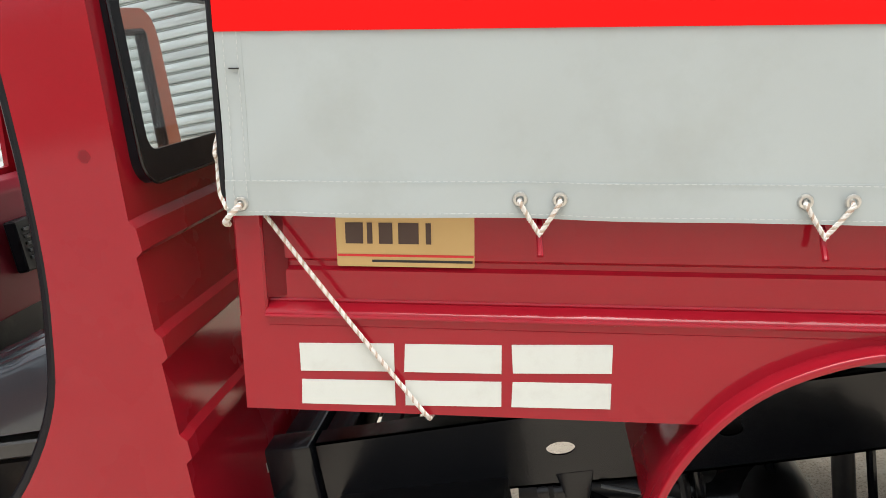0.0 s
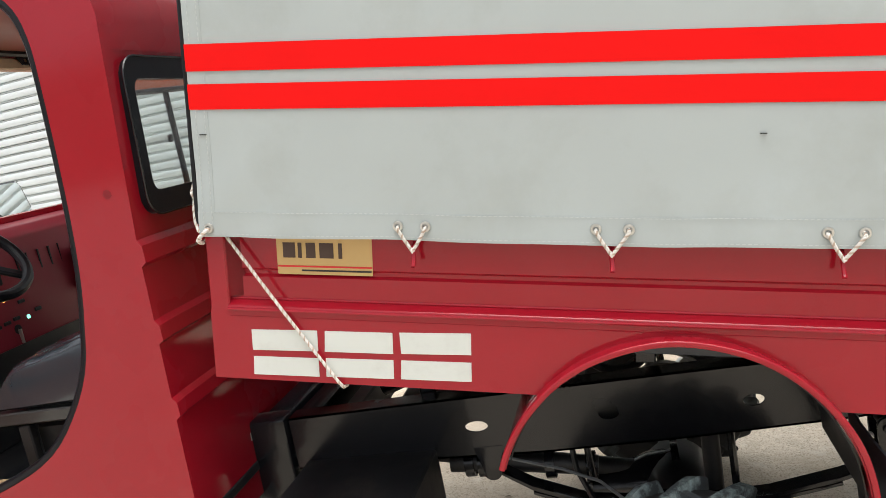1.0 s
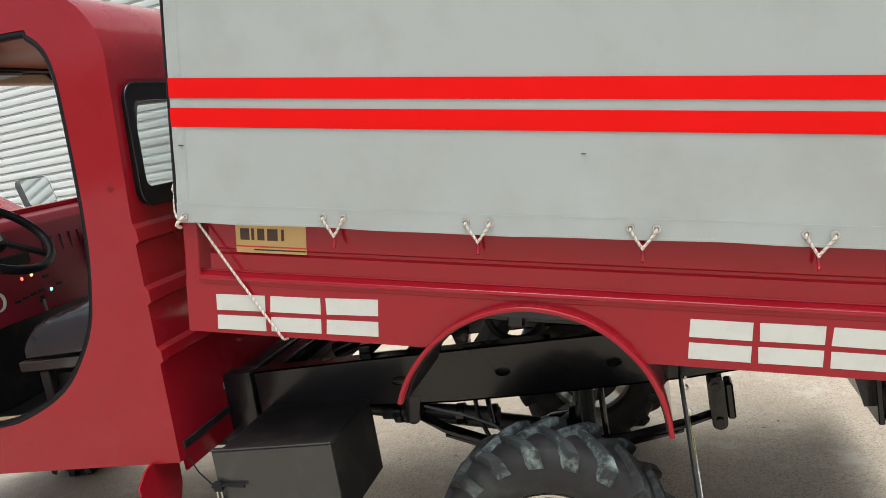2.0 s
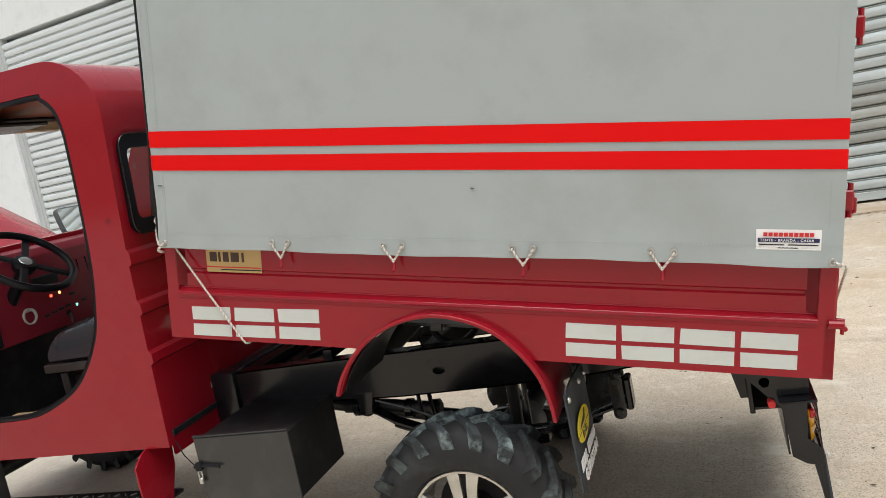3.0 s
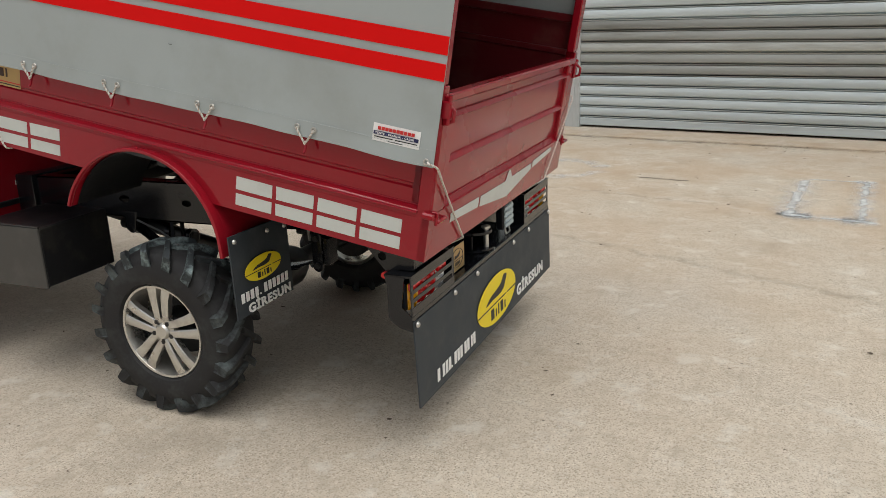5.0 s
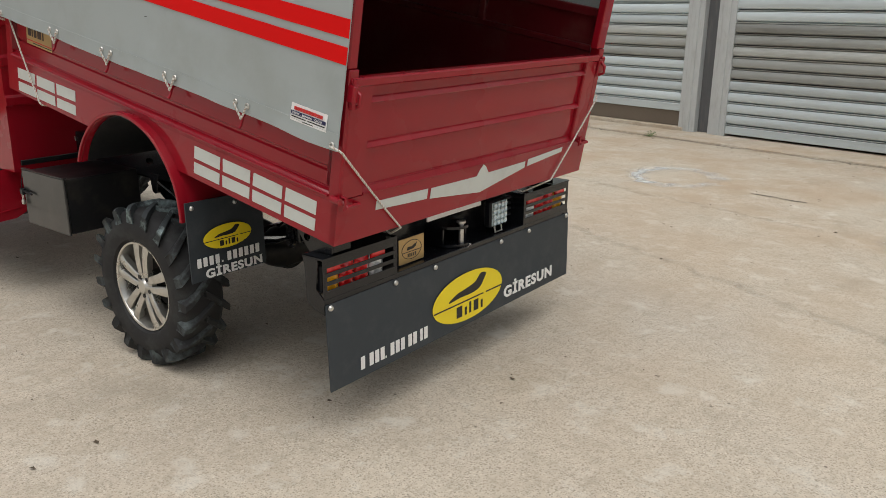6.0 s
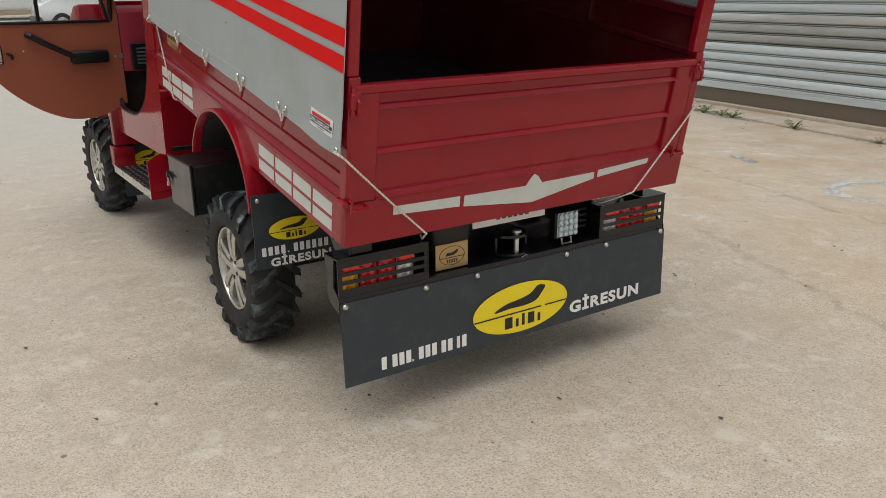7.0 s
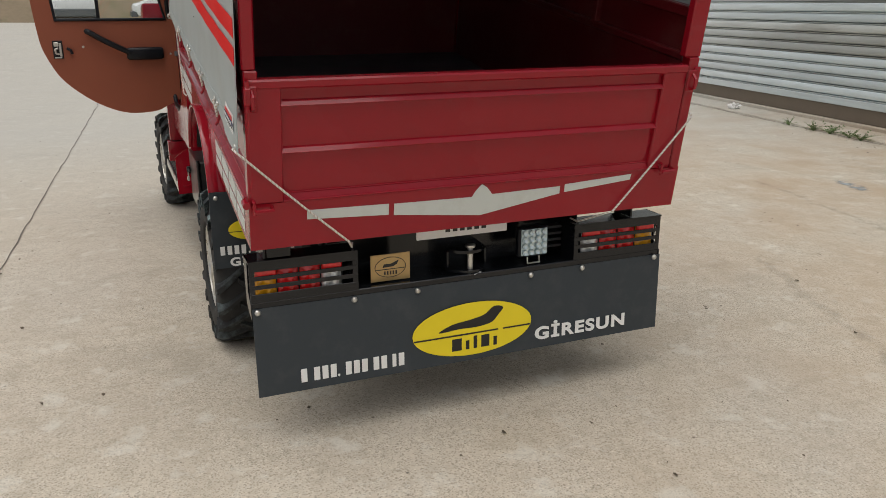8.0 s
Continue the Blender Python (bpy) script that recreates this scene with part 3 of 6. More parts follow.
def build_shutter(s0, s1, base, count, label):
    th = thing("roller_shutter", WALL @ pose((s0 + s1) / 2, 0, base), label, "roller shutter", kind="structure")
    place = PLACE[th]
    half = (s1 - s0) / 2
    bottom = part("bottom_rail", box(-half, half, -0.035, 0.01, 0.0, 0.10, 0.006), SHUTTER, th, frame_m=place)
    bm = bmesh.new()
    rows = [[bm.verts.new((s, d, z)) for z, d in SLAT_OUT] for s in (-half, half)]
    for q in range(len(SLAT_OUT) - 1):
        bm.faces.new((rows[0][q], rows[1][q], rows[1][q + 1], rows[0][q + 1]))
    back = [bm.verts.new((s, 0.034, z)) for s in (-half, half) for z in (0.0, 0.139)]
    bm.faces.new((back[0], back[1], back[3], back[2]))
    first = part("slat", bm, SHUTTER, th, frame_m=place @ pose(0, 0, 0.10), smooth=25)
    base_m = first.matrix_basis.copy()
    soiled = first.data.copy()
    soiled.materials[0] = SOILED
    for q in range(1, count):
        ob = new("slat", soiled if (0.70 if base < 0.1 else 0.82) < base + 0.10 + SLAT_H * q < 1.27 else first.data)
        ob.parent = th
        ob.matrix_basis = Matrix.Translation((0, random.uniform(-0.004, 0.004), SLAT_H * q)) @ base_m
    return th


build_shutter(-10.0, 0.37, 0.27, 34, "galvanised grey roller shutter, rolled down to a dark sill")
build_shutter(1.02, 8.0, 0.05, 36, "galvanised grey roller shutter closed to the ground")


# weeds in the joint
def build_weed(x, y, size, seed):
    rnd = random.Random(seed)
    th = thing("weed", pose(x, y, 0), "small green weed growing from a concrete joint", "weed", "weeds along the joint")
    bm = bmesh.new()
    lb = bmesh.new()
    for q in range(16):
        a, l = rnd.uniform(0, 6.28), size * rnd.uniform(0.5, 1.0)
        d = Vector((math.cos(a), 0.5 * math.sin(a), rnd.uniform(0.3, 1.1))).normalized()
        pts = [Vector((x, y, 0.0)) + d * l * k / 4 + Vector((0, 0, -0.25 * l * (k / 4) ** 2)) for k in range(5)]
        tube(pts, 0.003, 4, bm, r1=0.001)
        for k in range(1, 5):
            for s in (-1, 1):
                w = Vector((-d.y, d.x, 0.2)).normalized() * s
                c, h = pts[k], size * rnd.uniform(0.06, 0.13)
                tip = c + w * h + d * h * 0.6
                lb.faces.new([lb.verts.new(v) for v in (c, c + w * h * 0.4 + d * h * 0.5, tip, c + w * h * 0.7)])
    part("stem", bm, LEAF, th)
    part("leaves", lb, LEAF, th)


for q, (x, y, s) in enumerate(((-0.92, 7.96, 0.24), (0.25, 7.8, 0.13), (-1.95, 8.1, 0.26), (-2.15, 8.14, 0.2), (-2.5, 8.18, 0.26), (-2.8, 8.22, 0.22), (-3.3, 8.29, 0.16))):
    build_weed(x, y, s, q)


def build_scrap(x, y, s):
    """A crumpled ball of paper, flattened where it lies."""
    bm = bmesh.new()
    bmesh.ops.create_icosphere(bm, subdivisions=3, radius=s * 0.5)
    for v in bm.verts:
        f = 1 + 0.9 * noise.noise(v.co * 13 / s * 0.3) + 0.35 * noise.noise(v.co * 30 / s * 0.3 + Vector((4, 1, 2)))
        v.co = Vector((x + v.co.x * f, y + v.co.y * f * 0.6, 0.03 + max(-0.02, v.co.z * f * 0.55 + 0.03)))
    tagged(finish("paper_scrap", bm, PAPER, smooth=15), "crumpled white paper scrap lying by the wall", "litter")


build_scrap(-4.9, 8.75, 0.2)


# ---- far side of the yard ----
def build_car(name, place, mat, label, length=4.1, high=1.75, van=True):
    th = thing(name, place, label, "car")
    f = PLACE[th]
    l = length / 2
    prof = [(-l, 0.35), (-l, 0.95), (-l + 0.9, 1.08), (-l + 1.5, high), (l - 0.25, high), (l, 1.0), (l, 0.35)]
    if not van:
        prof = [(-l, 0.35), (-l, 0.85), (-l + 1.0, 0.98), (-l + 1.7, high), (l - 1.2, high), (l - 0.5, 1.05), (l, 1.0), (l, 0.35)]
    part("body", prism(prof, "y", -0.85, 0.85, bev=0.13), mat, th, frame_m=f, smooth=60)
    wz0, wz1 = 1.1, high - 0.12
    part("side_window", prism([(-l + 1.15, wz0), (-l + 1.55, wz1), (l - 1.6, wz1), (l - 1.6, wz0)], "y", -0.866, -0.855), PLASTIC, th, frame_m=f)
    part("side_window", prism([(l - 1.5, wz0), (l - 1.5, wz1), (l - 0.7, wz1), (l - 0.6, wz0)], "y", -0.866, -0.855), PLASTIC, th, frame_m=f)
    part("rear_window", box(l - 0.06, l + 0.012, -0.65, 0.65, 1.12, high - 0.2, 0.01), PLASTIC, th, frame_m=f)
    part("bumper", box(-l - 0.05, -l + 0.2, -0.85, 0.85, 0.3, 0.55, 0.04), GREYPLAS, th, frame_m=f)
    part("bumper", box(l - 0.2, l + 0.05, -0.85, 0.85, 0.3, 0.6, 0.04), GREYPLAS, th, frame_m=f)
    for x in (-l + 0.75, l - 0.8):
        for y in (-0.86, 0.72):
            w = part("wheel", lathe([(0.18, 0.0), (0.30, 0.0), (0.33, 0.03), (0.33, 0.13), (0.30, 0.16), (0.18, 0.16)], 24, centre=(x, y, 0.33)), RUBBER, th, frame_m=f)
            part("rim", lathe([(0.0, 0.02), (0.17, 0.012), (0.19, 0.03), (0.19, 0.13), (0.0, 0.13)], 24, centre=(x, y, 0.33)), ALLOY, w, frame_m=f)
    return th


def on_ground(x, y, turn):
    return pose(x, y, ground_height(x, y), 0, 0, turn)


build_car("white_van", on_ground(-32.0, 2.9, 90), CARWHITE, "white small van parked across the far yard", van=False, high=1.8)
build_car("white_van", on_ground(-25.0, 4.75, 88), CARWHITE, "white small van with dark grey bumpers")
build_car("white_car", on_ground(-33.0, -1.45, 4), CARWHITE, "white car parked far off beside an earth bank", van=False, high=1.5)


def build_bank():
    """One long slope that bends round the far end and the open side of the yard."""
    def at(a, b):
        if a < 0.45:
            y = 70 - 88 * a / 0.45
            x, out = -33 - 0.25 * max(0.0, y), (-1.0, 0.0)
        elif a < 0.6:
            ang = radians(90 * (a - 0.45) / 0.15)
            x, y, out = -19 - 14 * math.cos(ang), -18 - 14 * math.sin(ang), (-math.cos(ang), -math.sin(ang))
        else:
            x, y, out = -19 + 90 * (a - 0.6) / 0.4, -32.0, (0.0, -1.0)
        x, y = x + out[0] * 40 * b, y + out[1] * 40 * b
        rise = 7.0 if a < 0.45 else 7.0 + 4.0 * min(1.0, (a - 0.45) / 0.15)
        return Vector((x, y, ground_height(x, y) - 0.3 + rise * b ** 0.6 + 0.5 * noise.noise((y * 0.3, x * 0.3, b * 4)) * (0.3 + b)))

    tagged(finish("earth_bank", sheet(at, 110, 14), EARTH), "dry brown earth bank with patches of scrub", "bank", kind="structure")


build_bank()


def build_far_house():
    th = thing("far_building", on_ground(-42, 9, 10), "pale low building at the far end of the yard", "building")
    f = PLACE[th]
    part("wall", box(-6, 6, -4, 4, 0, 4.2, 0.05), WHITEWALL, th, frame_m=f)
    part("roof", box(-6.3, 6.3, -4.3, 4.3, 4.2, 4.5, 0.05), PIER_DARK, th, frame_m=f)
    for y in (-2.5, 0.0, 2.5):
        part("window", box(6.0, 6.03, y - 0.6, y + 0.6, 1.2, 2.4, 0.01), PLASTIC, th, frame_m=f)


build_far_house()

# ---- the truck ----
truck = thing("truck", Matrix.Identity(4), "dark red small farm truck with its load bed tipped up", "truck")
BED = pose(0.206, 0.0, 1.195, 0, 9.784, 0)   # bed axes: back along the bed, across it, up from its lower edge
BL, BW = 2.33, 1.755
Y0, Y1 = 0.04, 1.70                         # the cab's two sides
HUB = 0.372


def T(x, y, z):
    return Matrix.Translation((x, y, z))


# wheels -------------------------------------------------------------
def build_wheel():
    y0, y1 = -0.035, 0.195                  # outer and inner side of the tyre, hub face near 0
    prof = [(0.205, y0 + 0.035), (0.222, y0 + 0.010), (0.262, y0), (0.305, y0 + 0.006), (0.336, y0 + 0.018), (0.354, y0 + 0.048), (0.360, 0.08),
            (0.354, y1 - 0.048), (0.336, y1 - 0.018), (0.305, y1 - 0.006), (0.262, y1), (0.222, y1 - 0.010), (0.205, y1 - 0.035)]
    bm = lathe(prof, 64, closed=True)
    def lug(side):
        """One slanting lug that runs a little way down the shoulder."""
        lb = bmesh.new()
        outer_y, inner_y = (y0 - 0.002, 0.098) if side == 0 else (y1 + 0.002, 0.062)
        rows = []
        for k in range(6):
            f = k / 5
            y = outer_y + (inner_y - outer_y) * f
            a = 0.30 * f
            shoulder = max(0.0, 1 - f * 3.2)
            top = 0.379 - 0.016 * shoulder ** 2
            foot = 0.344 - 0.040 * shoulder
            w = 0.126 - 0.030 * f
            rows.append([lb.verts.new((r * math.cos(a + da), y, r * math.sin(a + da))) for da, r in ((-w * 0.58, foot), (-w * 0.40, top - 0.006), (-w * 0.30, top), (w * 0.30, top), (w * 0.40, top - 0.006), (w * 0.58, foot))])
        first = []
        for v, r in zip(rows[0], (0.300, 0.308, 0.312, 0.312, 0.308, 0.300)):
            d = Vector((v.co.x, 0, v.co.z)).normalized()
            first.append(lb.verts.new((d.x * r, outer_y + (0.006 if side == 0 else -0.006), d.z * r)))
        rows.insert(0, first)
        for k in range(len(rows) - 1):
            for j in range(5):
                lb.faces.new((rows[k][j], rows[k][j + 1], rows[k + 1][j + 1], rows[k + 1][j]))
        lb.faces.new(rows[-1])
        lb.faces.new(rows[0])
        return lb

    hub = part("wheel", lathe([(0.0, 0.03), (0.045, 0.03), (0.062, 0.045), (0.075, 0.12), (0.15, 0.13), (0.15, 0.17), (0.0, 0.17)], 32), DARK, truck, "black brake drum behind a dusty alloy wheel")
    part("tyre", bm, RUBBER, hub, "dusty black tractor-pattern tyre", smooth=40)
    count = 19
    for side in (0, 1):
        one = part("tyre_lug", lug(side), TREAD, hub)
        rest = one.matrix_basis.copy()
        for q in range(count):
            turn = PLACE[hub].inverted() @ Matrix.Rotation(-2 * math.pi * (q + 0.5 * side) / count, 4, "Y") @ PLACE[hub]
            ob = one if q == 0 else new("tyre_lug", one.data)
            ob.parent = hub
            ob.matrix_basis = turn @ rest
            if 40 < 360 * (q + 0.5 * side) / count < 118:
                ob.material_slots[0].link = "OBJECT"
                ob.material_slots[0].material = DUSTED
    rim = lathe([(0.213, -0.006), (0.209, -0.016), (0.200, -0.014), (0.193, 0.004), (0.186, 0.03), (0.186, 0.16), (0.195, 0.17), (0.205, 0.165), (0.205, 0.01)], 64, closed=True)
    part("rim", rim, ALLOY, hub)
    for q in range(5):
        for s in (-1, 1):
            bm = bmesh.new()
            a = 2 * math.pi * q / 5 + math.pi / 2
            turn = Matrix.Rotation(-a, 4, "Y")
            shape = []
            for r, off, w, y in ((0.035, 0.019, 0.0155, -0.002), (0.085, 0.0235, 0.0175, -0.008), (0.15, 0.0305, 0.0205, -0.011), (0.200, 0.039, 0.0245, -0.006)):
                shape.append([Vector((r, y, s * off - w)), Vector((r, y - 0.004, s * off - w * 0.7)), Vector((r, y - 0.004, s * off + w * 0.7)), Vector((r, y, s * off + w)),
                              Vector((r, y + 0.030, s * off + w * 0.8)), Vector((r, y + 0.030, s * off - w * 0.8))])
            rows = [[bm.verts.new(turn @ v) for v in ring] for ring in shape]
            for k in range(len(rows) - 1):
                for j in range(6):
                    bm.faces.new((rows[k][j], rows[k][(j + 1) % 6], rows[k + 1][(j + 1) % 6], rows[k + 1][j]))
            bm.faces.new(rows[0])
            bm.faces.new(rows[-1])
            part("spoke", bm, ALLOY, hub)
    part("hub_cap", lathe([(0.0, -0.018), (0.028, -0.017), (0.034, -0.010), (0.037, -0.003), (0.060, -0.001), (0.066, 0.02), (0.0, 0.03)], 32), ALLOY, hub)
    for q in range(5):
        a = 2 * math.pi * (q + 0.5) / 5 + math.pi / 2
        part("wheel_nut", lathe([(0.0, -0.010), (0.010, -0.010), (0.0115, -0.004), (0.0115, 0.012)], 6, centre=(0.048 * math.cos(a), 0, 0.048 * math.sin(a))), DARK, hub)
    return hub


wheel = build_wheel()
off = PLACE[wheel].copy()
for x, y, turn, spin in ((-1.85, -0.015, 3, 23), (1.262, 1.775, 180, 11), (-1.85, 1.76, 183, 40)):
    copy_thing(wheel, pose(x, y, HUB, 0, 0, turn) @ pose(0, 0, 0, 0, spin, 0) @ off)
wheel.matrix_basis = pose(1.262, 0.0, HUB, 0, 3, 0) @ off


# chassis -------------------------------------------------------------
def oval(cx, cz, a, b, n=14):
    return ellipse(cx, cz, a, b, n)


def chassis_rail(y0, y1):
    """A channel with three slots through its web."""
    bm = bmesh.new()
    xs = [0.150, 0.52, 0.92, 1.30, 1.72, 2.36]
    tops = [0.905, 0.912, 0.917, 0.922, 0.926, 0.905]
    lows = [0.740, 0.735, 0.725, 0.730, 0.745, 0.800]
    web = []
    for q in range(5):
        outline = [(xs[q], lows[q]), (xs[q + 1], lows[q + 1]), (xs[q + 1], tops[q + 1]), (xs[q], tops[q])]
        hole = {1: oval(0.722, 0.822, 0.034, 0.017), 2: oval(1.100, 0.822, 0.028, 0.016), 3: oval(1.482, 0.822, 0.028, 0.017)}.get(q)
        prism(outline, "y", y0, y0 + 0.007, hole, bm)
    for zs in (lows, tops):
        s = 0.006 if zs is lows else -0.006
        prism([(x, z) for x, z in zip(xs, zs)] + [(x, z + s) for x, z in list(zip(xs, zs))[::-1]], "y", y0, y1, None, bm)
    return bm


rail = part("chassis_rail", chassis_rail(0.42, 0.49), BLACK, truck, "black painted channel rail with oval slots")
part("chassis_rail", chassis_rail(1.26, 1.33), BLACK, truck)
for x in (0.30, 0.98, 1.66, 2.2):
    part("cross_member", box(x - 0.03, x + 0.03, 0.49, 1.26, 0.77, 0.87, 0.006), DARK, truck)
# box section that joins cab and chassis
for y0, y1 in ((0.40, 0.49), (1.26, 1.35)):
    bm = prism([(-0.02, 0.64), (0.03, 0.565), (0.10, 0.565), (0.143, 0.72), (0.143, 0.912), (-0.02, 0.912)], "y", y0, y1, bev=0.010)
    part("front_outrigger", bm, BLACK, truck, "black box section joining cab and chassis")
part("cross_tube", box(0.050, 0.143, 0.491, 1.259, 0.800, 0.911, 0.010, seg=2), BLACK, truck)
part("cross_tube", box(0.155, 0.235, 0.491, 1.259, 0.815, 0.904, 0.010, seg=2), BLACK, truck)
part("cab_mount_tube", box(-0.015, 0.02, 0.491, 1.259, 0.70, 0.78, 0.008), BLACK, truck)
for y in (0.458, 1.286):
    part("rail_stiffener", box(0.96, 1.24, y, y + 0.008, 0.770, 0.905), DARK, truck)
part("lifting_strut", tube([(0.35, 0.75, 0.86), (0.75, 0.78, 0.98)], 0.035, 12), BLACK, truck)
part("lifting_strut", box(0.55, 0.60, 0.50, 1.25, 0.90, 0.945, 0.006), BLACK, truck)
ring = [(1.14 + 0.105 * math.cos(a * 0.2618), 0.60, 0.985 + 0.105 * math.sin(a * 0.2618)) for a in range(24)]
part("spare_ring", tube(ring, 0.014, 10, closed=True), DARK, truck, "dark round ring hung under the bed")
part("hydraulic_tank", box(0.30, 0.50, 0.96, 1.20, 0.52, 0.71, 0.02, seg=2), DARK, truck, "black hydraulic tank between the rails")
part("lifting_ram", tube([(0.55, 0.87, 0.70), (1.00, 0.87, 1.05)], 0.045, 14), DARK, truck)
bm = box(-0.055, -0.02, 0.385, 0.40, 0.83, 0.90, 0.004)
box(-0.045, 0.03, 0.392, 0.400, 0.855, 0.885, 0.003, bm)
part("latch_bracket", bm, STEEL, truck, "worn steel bracket on the cab corner")
# subframe under the bed, leaning with it
for v in (0.46, 1.27):
    part("bed_runner", box(0.10, 2.2, v, v + 0.06, -0.045, 0.03, 0.005), BLACK, truck, frame_m=BED)
for u in (0.25, 0.62, 1.0, 1.4, 1.8):
    part("bed_crossbar", box(u, u + 0.05, 0.16, BW - 0.16, 0.03, 0.075, 0.004), BLACK, truck, frame_m=BED)


def leaf_spring(y):
    pts0 = [(0.745, 0.675), (0.85, 0.605), (1.0, 0.545), (1.262, 0.515), (1.5, 0.53), (1.68, 0.565), (1.80, 0.60)]

    def leaf(cut, low):
        row = [(x, z) for x, z in pts0 if pts0[0][0] + cut <= x <= pts0[-1][0] - cut]
        return prism([(x, z - low) for x, z in row] + [(x, z - low + 0.011) for x, z in row[::-1]], "y", y, y + 0.06, bev=0.002)

    main = part("leaf_spring", leaf(0.0, 0.0), BLACK, truck, "black steel leaf spring pack")
    for q, cut in enumerate((0.08, 0.2, 0.24, 0.3)):
        part("leaf", leaf(cut, 0.013 * (q + 1)), BLACK, main)
    part("shackle", prism(rounded(1.772, 1.822, 0.560, 0.740, 0.022), "y", y - 0.018, y - 0.006, bev=0.002), BLACK, main, "flat steel shackle with two bolts")
    part("shackle", prism(rounded(1.772, 1.822, 0.560, 0.740, 0.022), "y", y + 0.066, y + 0.078, bev=0.002), BLACK, main)
    part("shackle_stop", box(1.824, 1.850, y - 0.010, y + 0.07, 0.590, 0.715, 0.006), BLACK, main)
    for z in (0.590, 0.712):
        part("shackle_bolt", tube([(1.797, y - 0.030, z), (1.797, y + 0.088, z)], 0.013, 12), DARK, main)
    part("spring_eye", lathe([(0.012, -0.01), (0.028, -0.01), (0.028, 0.07), (0.012, 0.07)], 16, centre=(0.745, y, 0.68), closed=True), BLACK, main)
    part("spring_hanger", prism([(0.70, 0.76), (0.79, 0.76), (0.765, 0.66), (0.725, 0.66)], "y", y - 0.012, y + 0.072, bev=0.004), BLACK, main)
    part("spring_clamp", box(1.20, 1.325, y - 0.015, y + 0.075, 0.42, 0.545, 0.008), BLACK, main)
    for x in (1.215, 1.31):
        part("u_bolt", tube([(x, y - 0.012, 0.42), (x, y - 0.012, 0.56)], 0.008, 8), STEEL, main)


leaf_spring(0.43)
leaf_spring(1.255)
def turned_y(x, y, z, prof, steps=24):
    """A capped turned solid whose axis runs across the truck; prof holds (radius, offset)."""
    bm, rings = bmesh.new(), []
    for r, o in prof:
        rings.append([bm.verts.new((x + r * math.cos(q * math.tau / steps), y + o, z + r * math.sin(q * math.tau / steps))) for q in range(steps)])
    for a, b in zip(rings, rings[1:]):
        for q in range(steps):
            bm.faces.new((a[q], a[(q + 1) % steps], b[(q + 1) % steps], b[q]))
    bm.faces.new(rings[0])
    bm.faces.new(rings[-1])
    bmesh.ops.recalc_face_normals(bm, faces=bm.faces[:])
    return bm


def turned_x(x, y, z, prof, steps=24):
    """The same with its axis along the truck."""
    bm = turned_y(0, 0, 0, prof, steps)
    for v in bm.verts:
        v.co = Vector((x + v.co.y, y + v.co.x, z + v.co.z))
    bmesh.ops.recalc_face_normals(bm, faces=bm.faces[:])
    return bm


axle = part("rear_axle", tube([(1.262, 0.16, HUB), (1.262, 1.58, HUB)], 0.052, 18), DARK, truck, "black rear axle tube")
part("differential", turned_y(1.262, 0.87, HUB, [(0.052, -0.20), (0.085, -0.15), (0.112, -0.085), (0.112, 0.085), (0.085, 0.15), (0.052, 0.20)]), DARK, axle, "black differential casing")
part("casing_flange", turned_x(1.262, 0.87, HUB, [(0.135, -0.012), (0.135, 0.012)]), BLACK, axle)
part("pinion_housing", turned_x(1.262, 0.87, HUB, [(0.045, -0.30), (0.065, -0.28), (0.078, -0.16), (0.105, -0.09), (0.112, -0.01)]), BLACK, axle, "black pinion housing")
part("drive_shaft", tube([(0.1, 0.87, 0.62), (1.15, 0.87, 0.42)], 0.035, 14), DARK, axle)
part("shock_absorber", tube([(1.355, 0.52, 0.43), (1.365, 0.52, 0.76)], 0.026, 12), DARK, axle)
part("stay_rod", tube([(1.415, 0.50, 0.46), (1.418, 0.50, 0.75)], 0.011, 8), BLACK, axle)
ex = part("exhaust", tube([(0.0, 0.66, 0.70), (0.5, 0.66, 0.76), (0.9, 0.66, 0.775), (1.22, 0.66, 0.74)], 0.026, 12), DARK, truck, "dark exhaust pipe along the rails")
# torque tube with its clamps beside the spring
tq = part("torque_tube", tube([(0.60, 0.52, 0.672), (0.78, 0.52, 0.660), (1.04, 0.52, 0.624)], 0.030, 14), DARK, truck, "dark tube with clamp rings beside the leaf spring")
for x in (0.66, 0.70, 0.90, 1.02):
    z = 0.672 - (x - 0.60) * 0.108
    part("clamp_ring", lathe([(0.026, -0.014), (0.041, -0.014), (0.041, 0.014), (0.026, 0.014)], 18, closed=True), BLACK, tq, frame_m=pose(x, 0.52, z, 0, 0, 90))
part("stay", tube([(1.02, 0.46, 0.73), (1.025, 0.46, 0.62)], 0.010, 8), BLACK, truck)
part("brake_cable", tube([(0.80, 0.405, 0.725), (0.95, 0.39, 0.685), (1.05, 0.37, 0.650), (1.18, 0.30, 0.56)], 0.0045, 6), GREYPLAS, truck)
part("brake_hose", tube([(0.98, 0.44, 0.73), (0.985, 0.43, 0.66), (1.02, 0.42, 0.57), (1.1, 0.40, 0.46)], 0.009, 6), PLASTIC, truck)
part("front_axle", tube([(-1.86, 0.16, HUB), (-1.86, 1.58, HUB)], 0.05, 16), DARK, truck)
for y in (0.42, 1.26):
    part("front_rail", box(-2.3, -0.02, y, y + 0.07, 0.62, 0.76, 0.008), BLACK, truck)
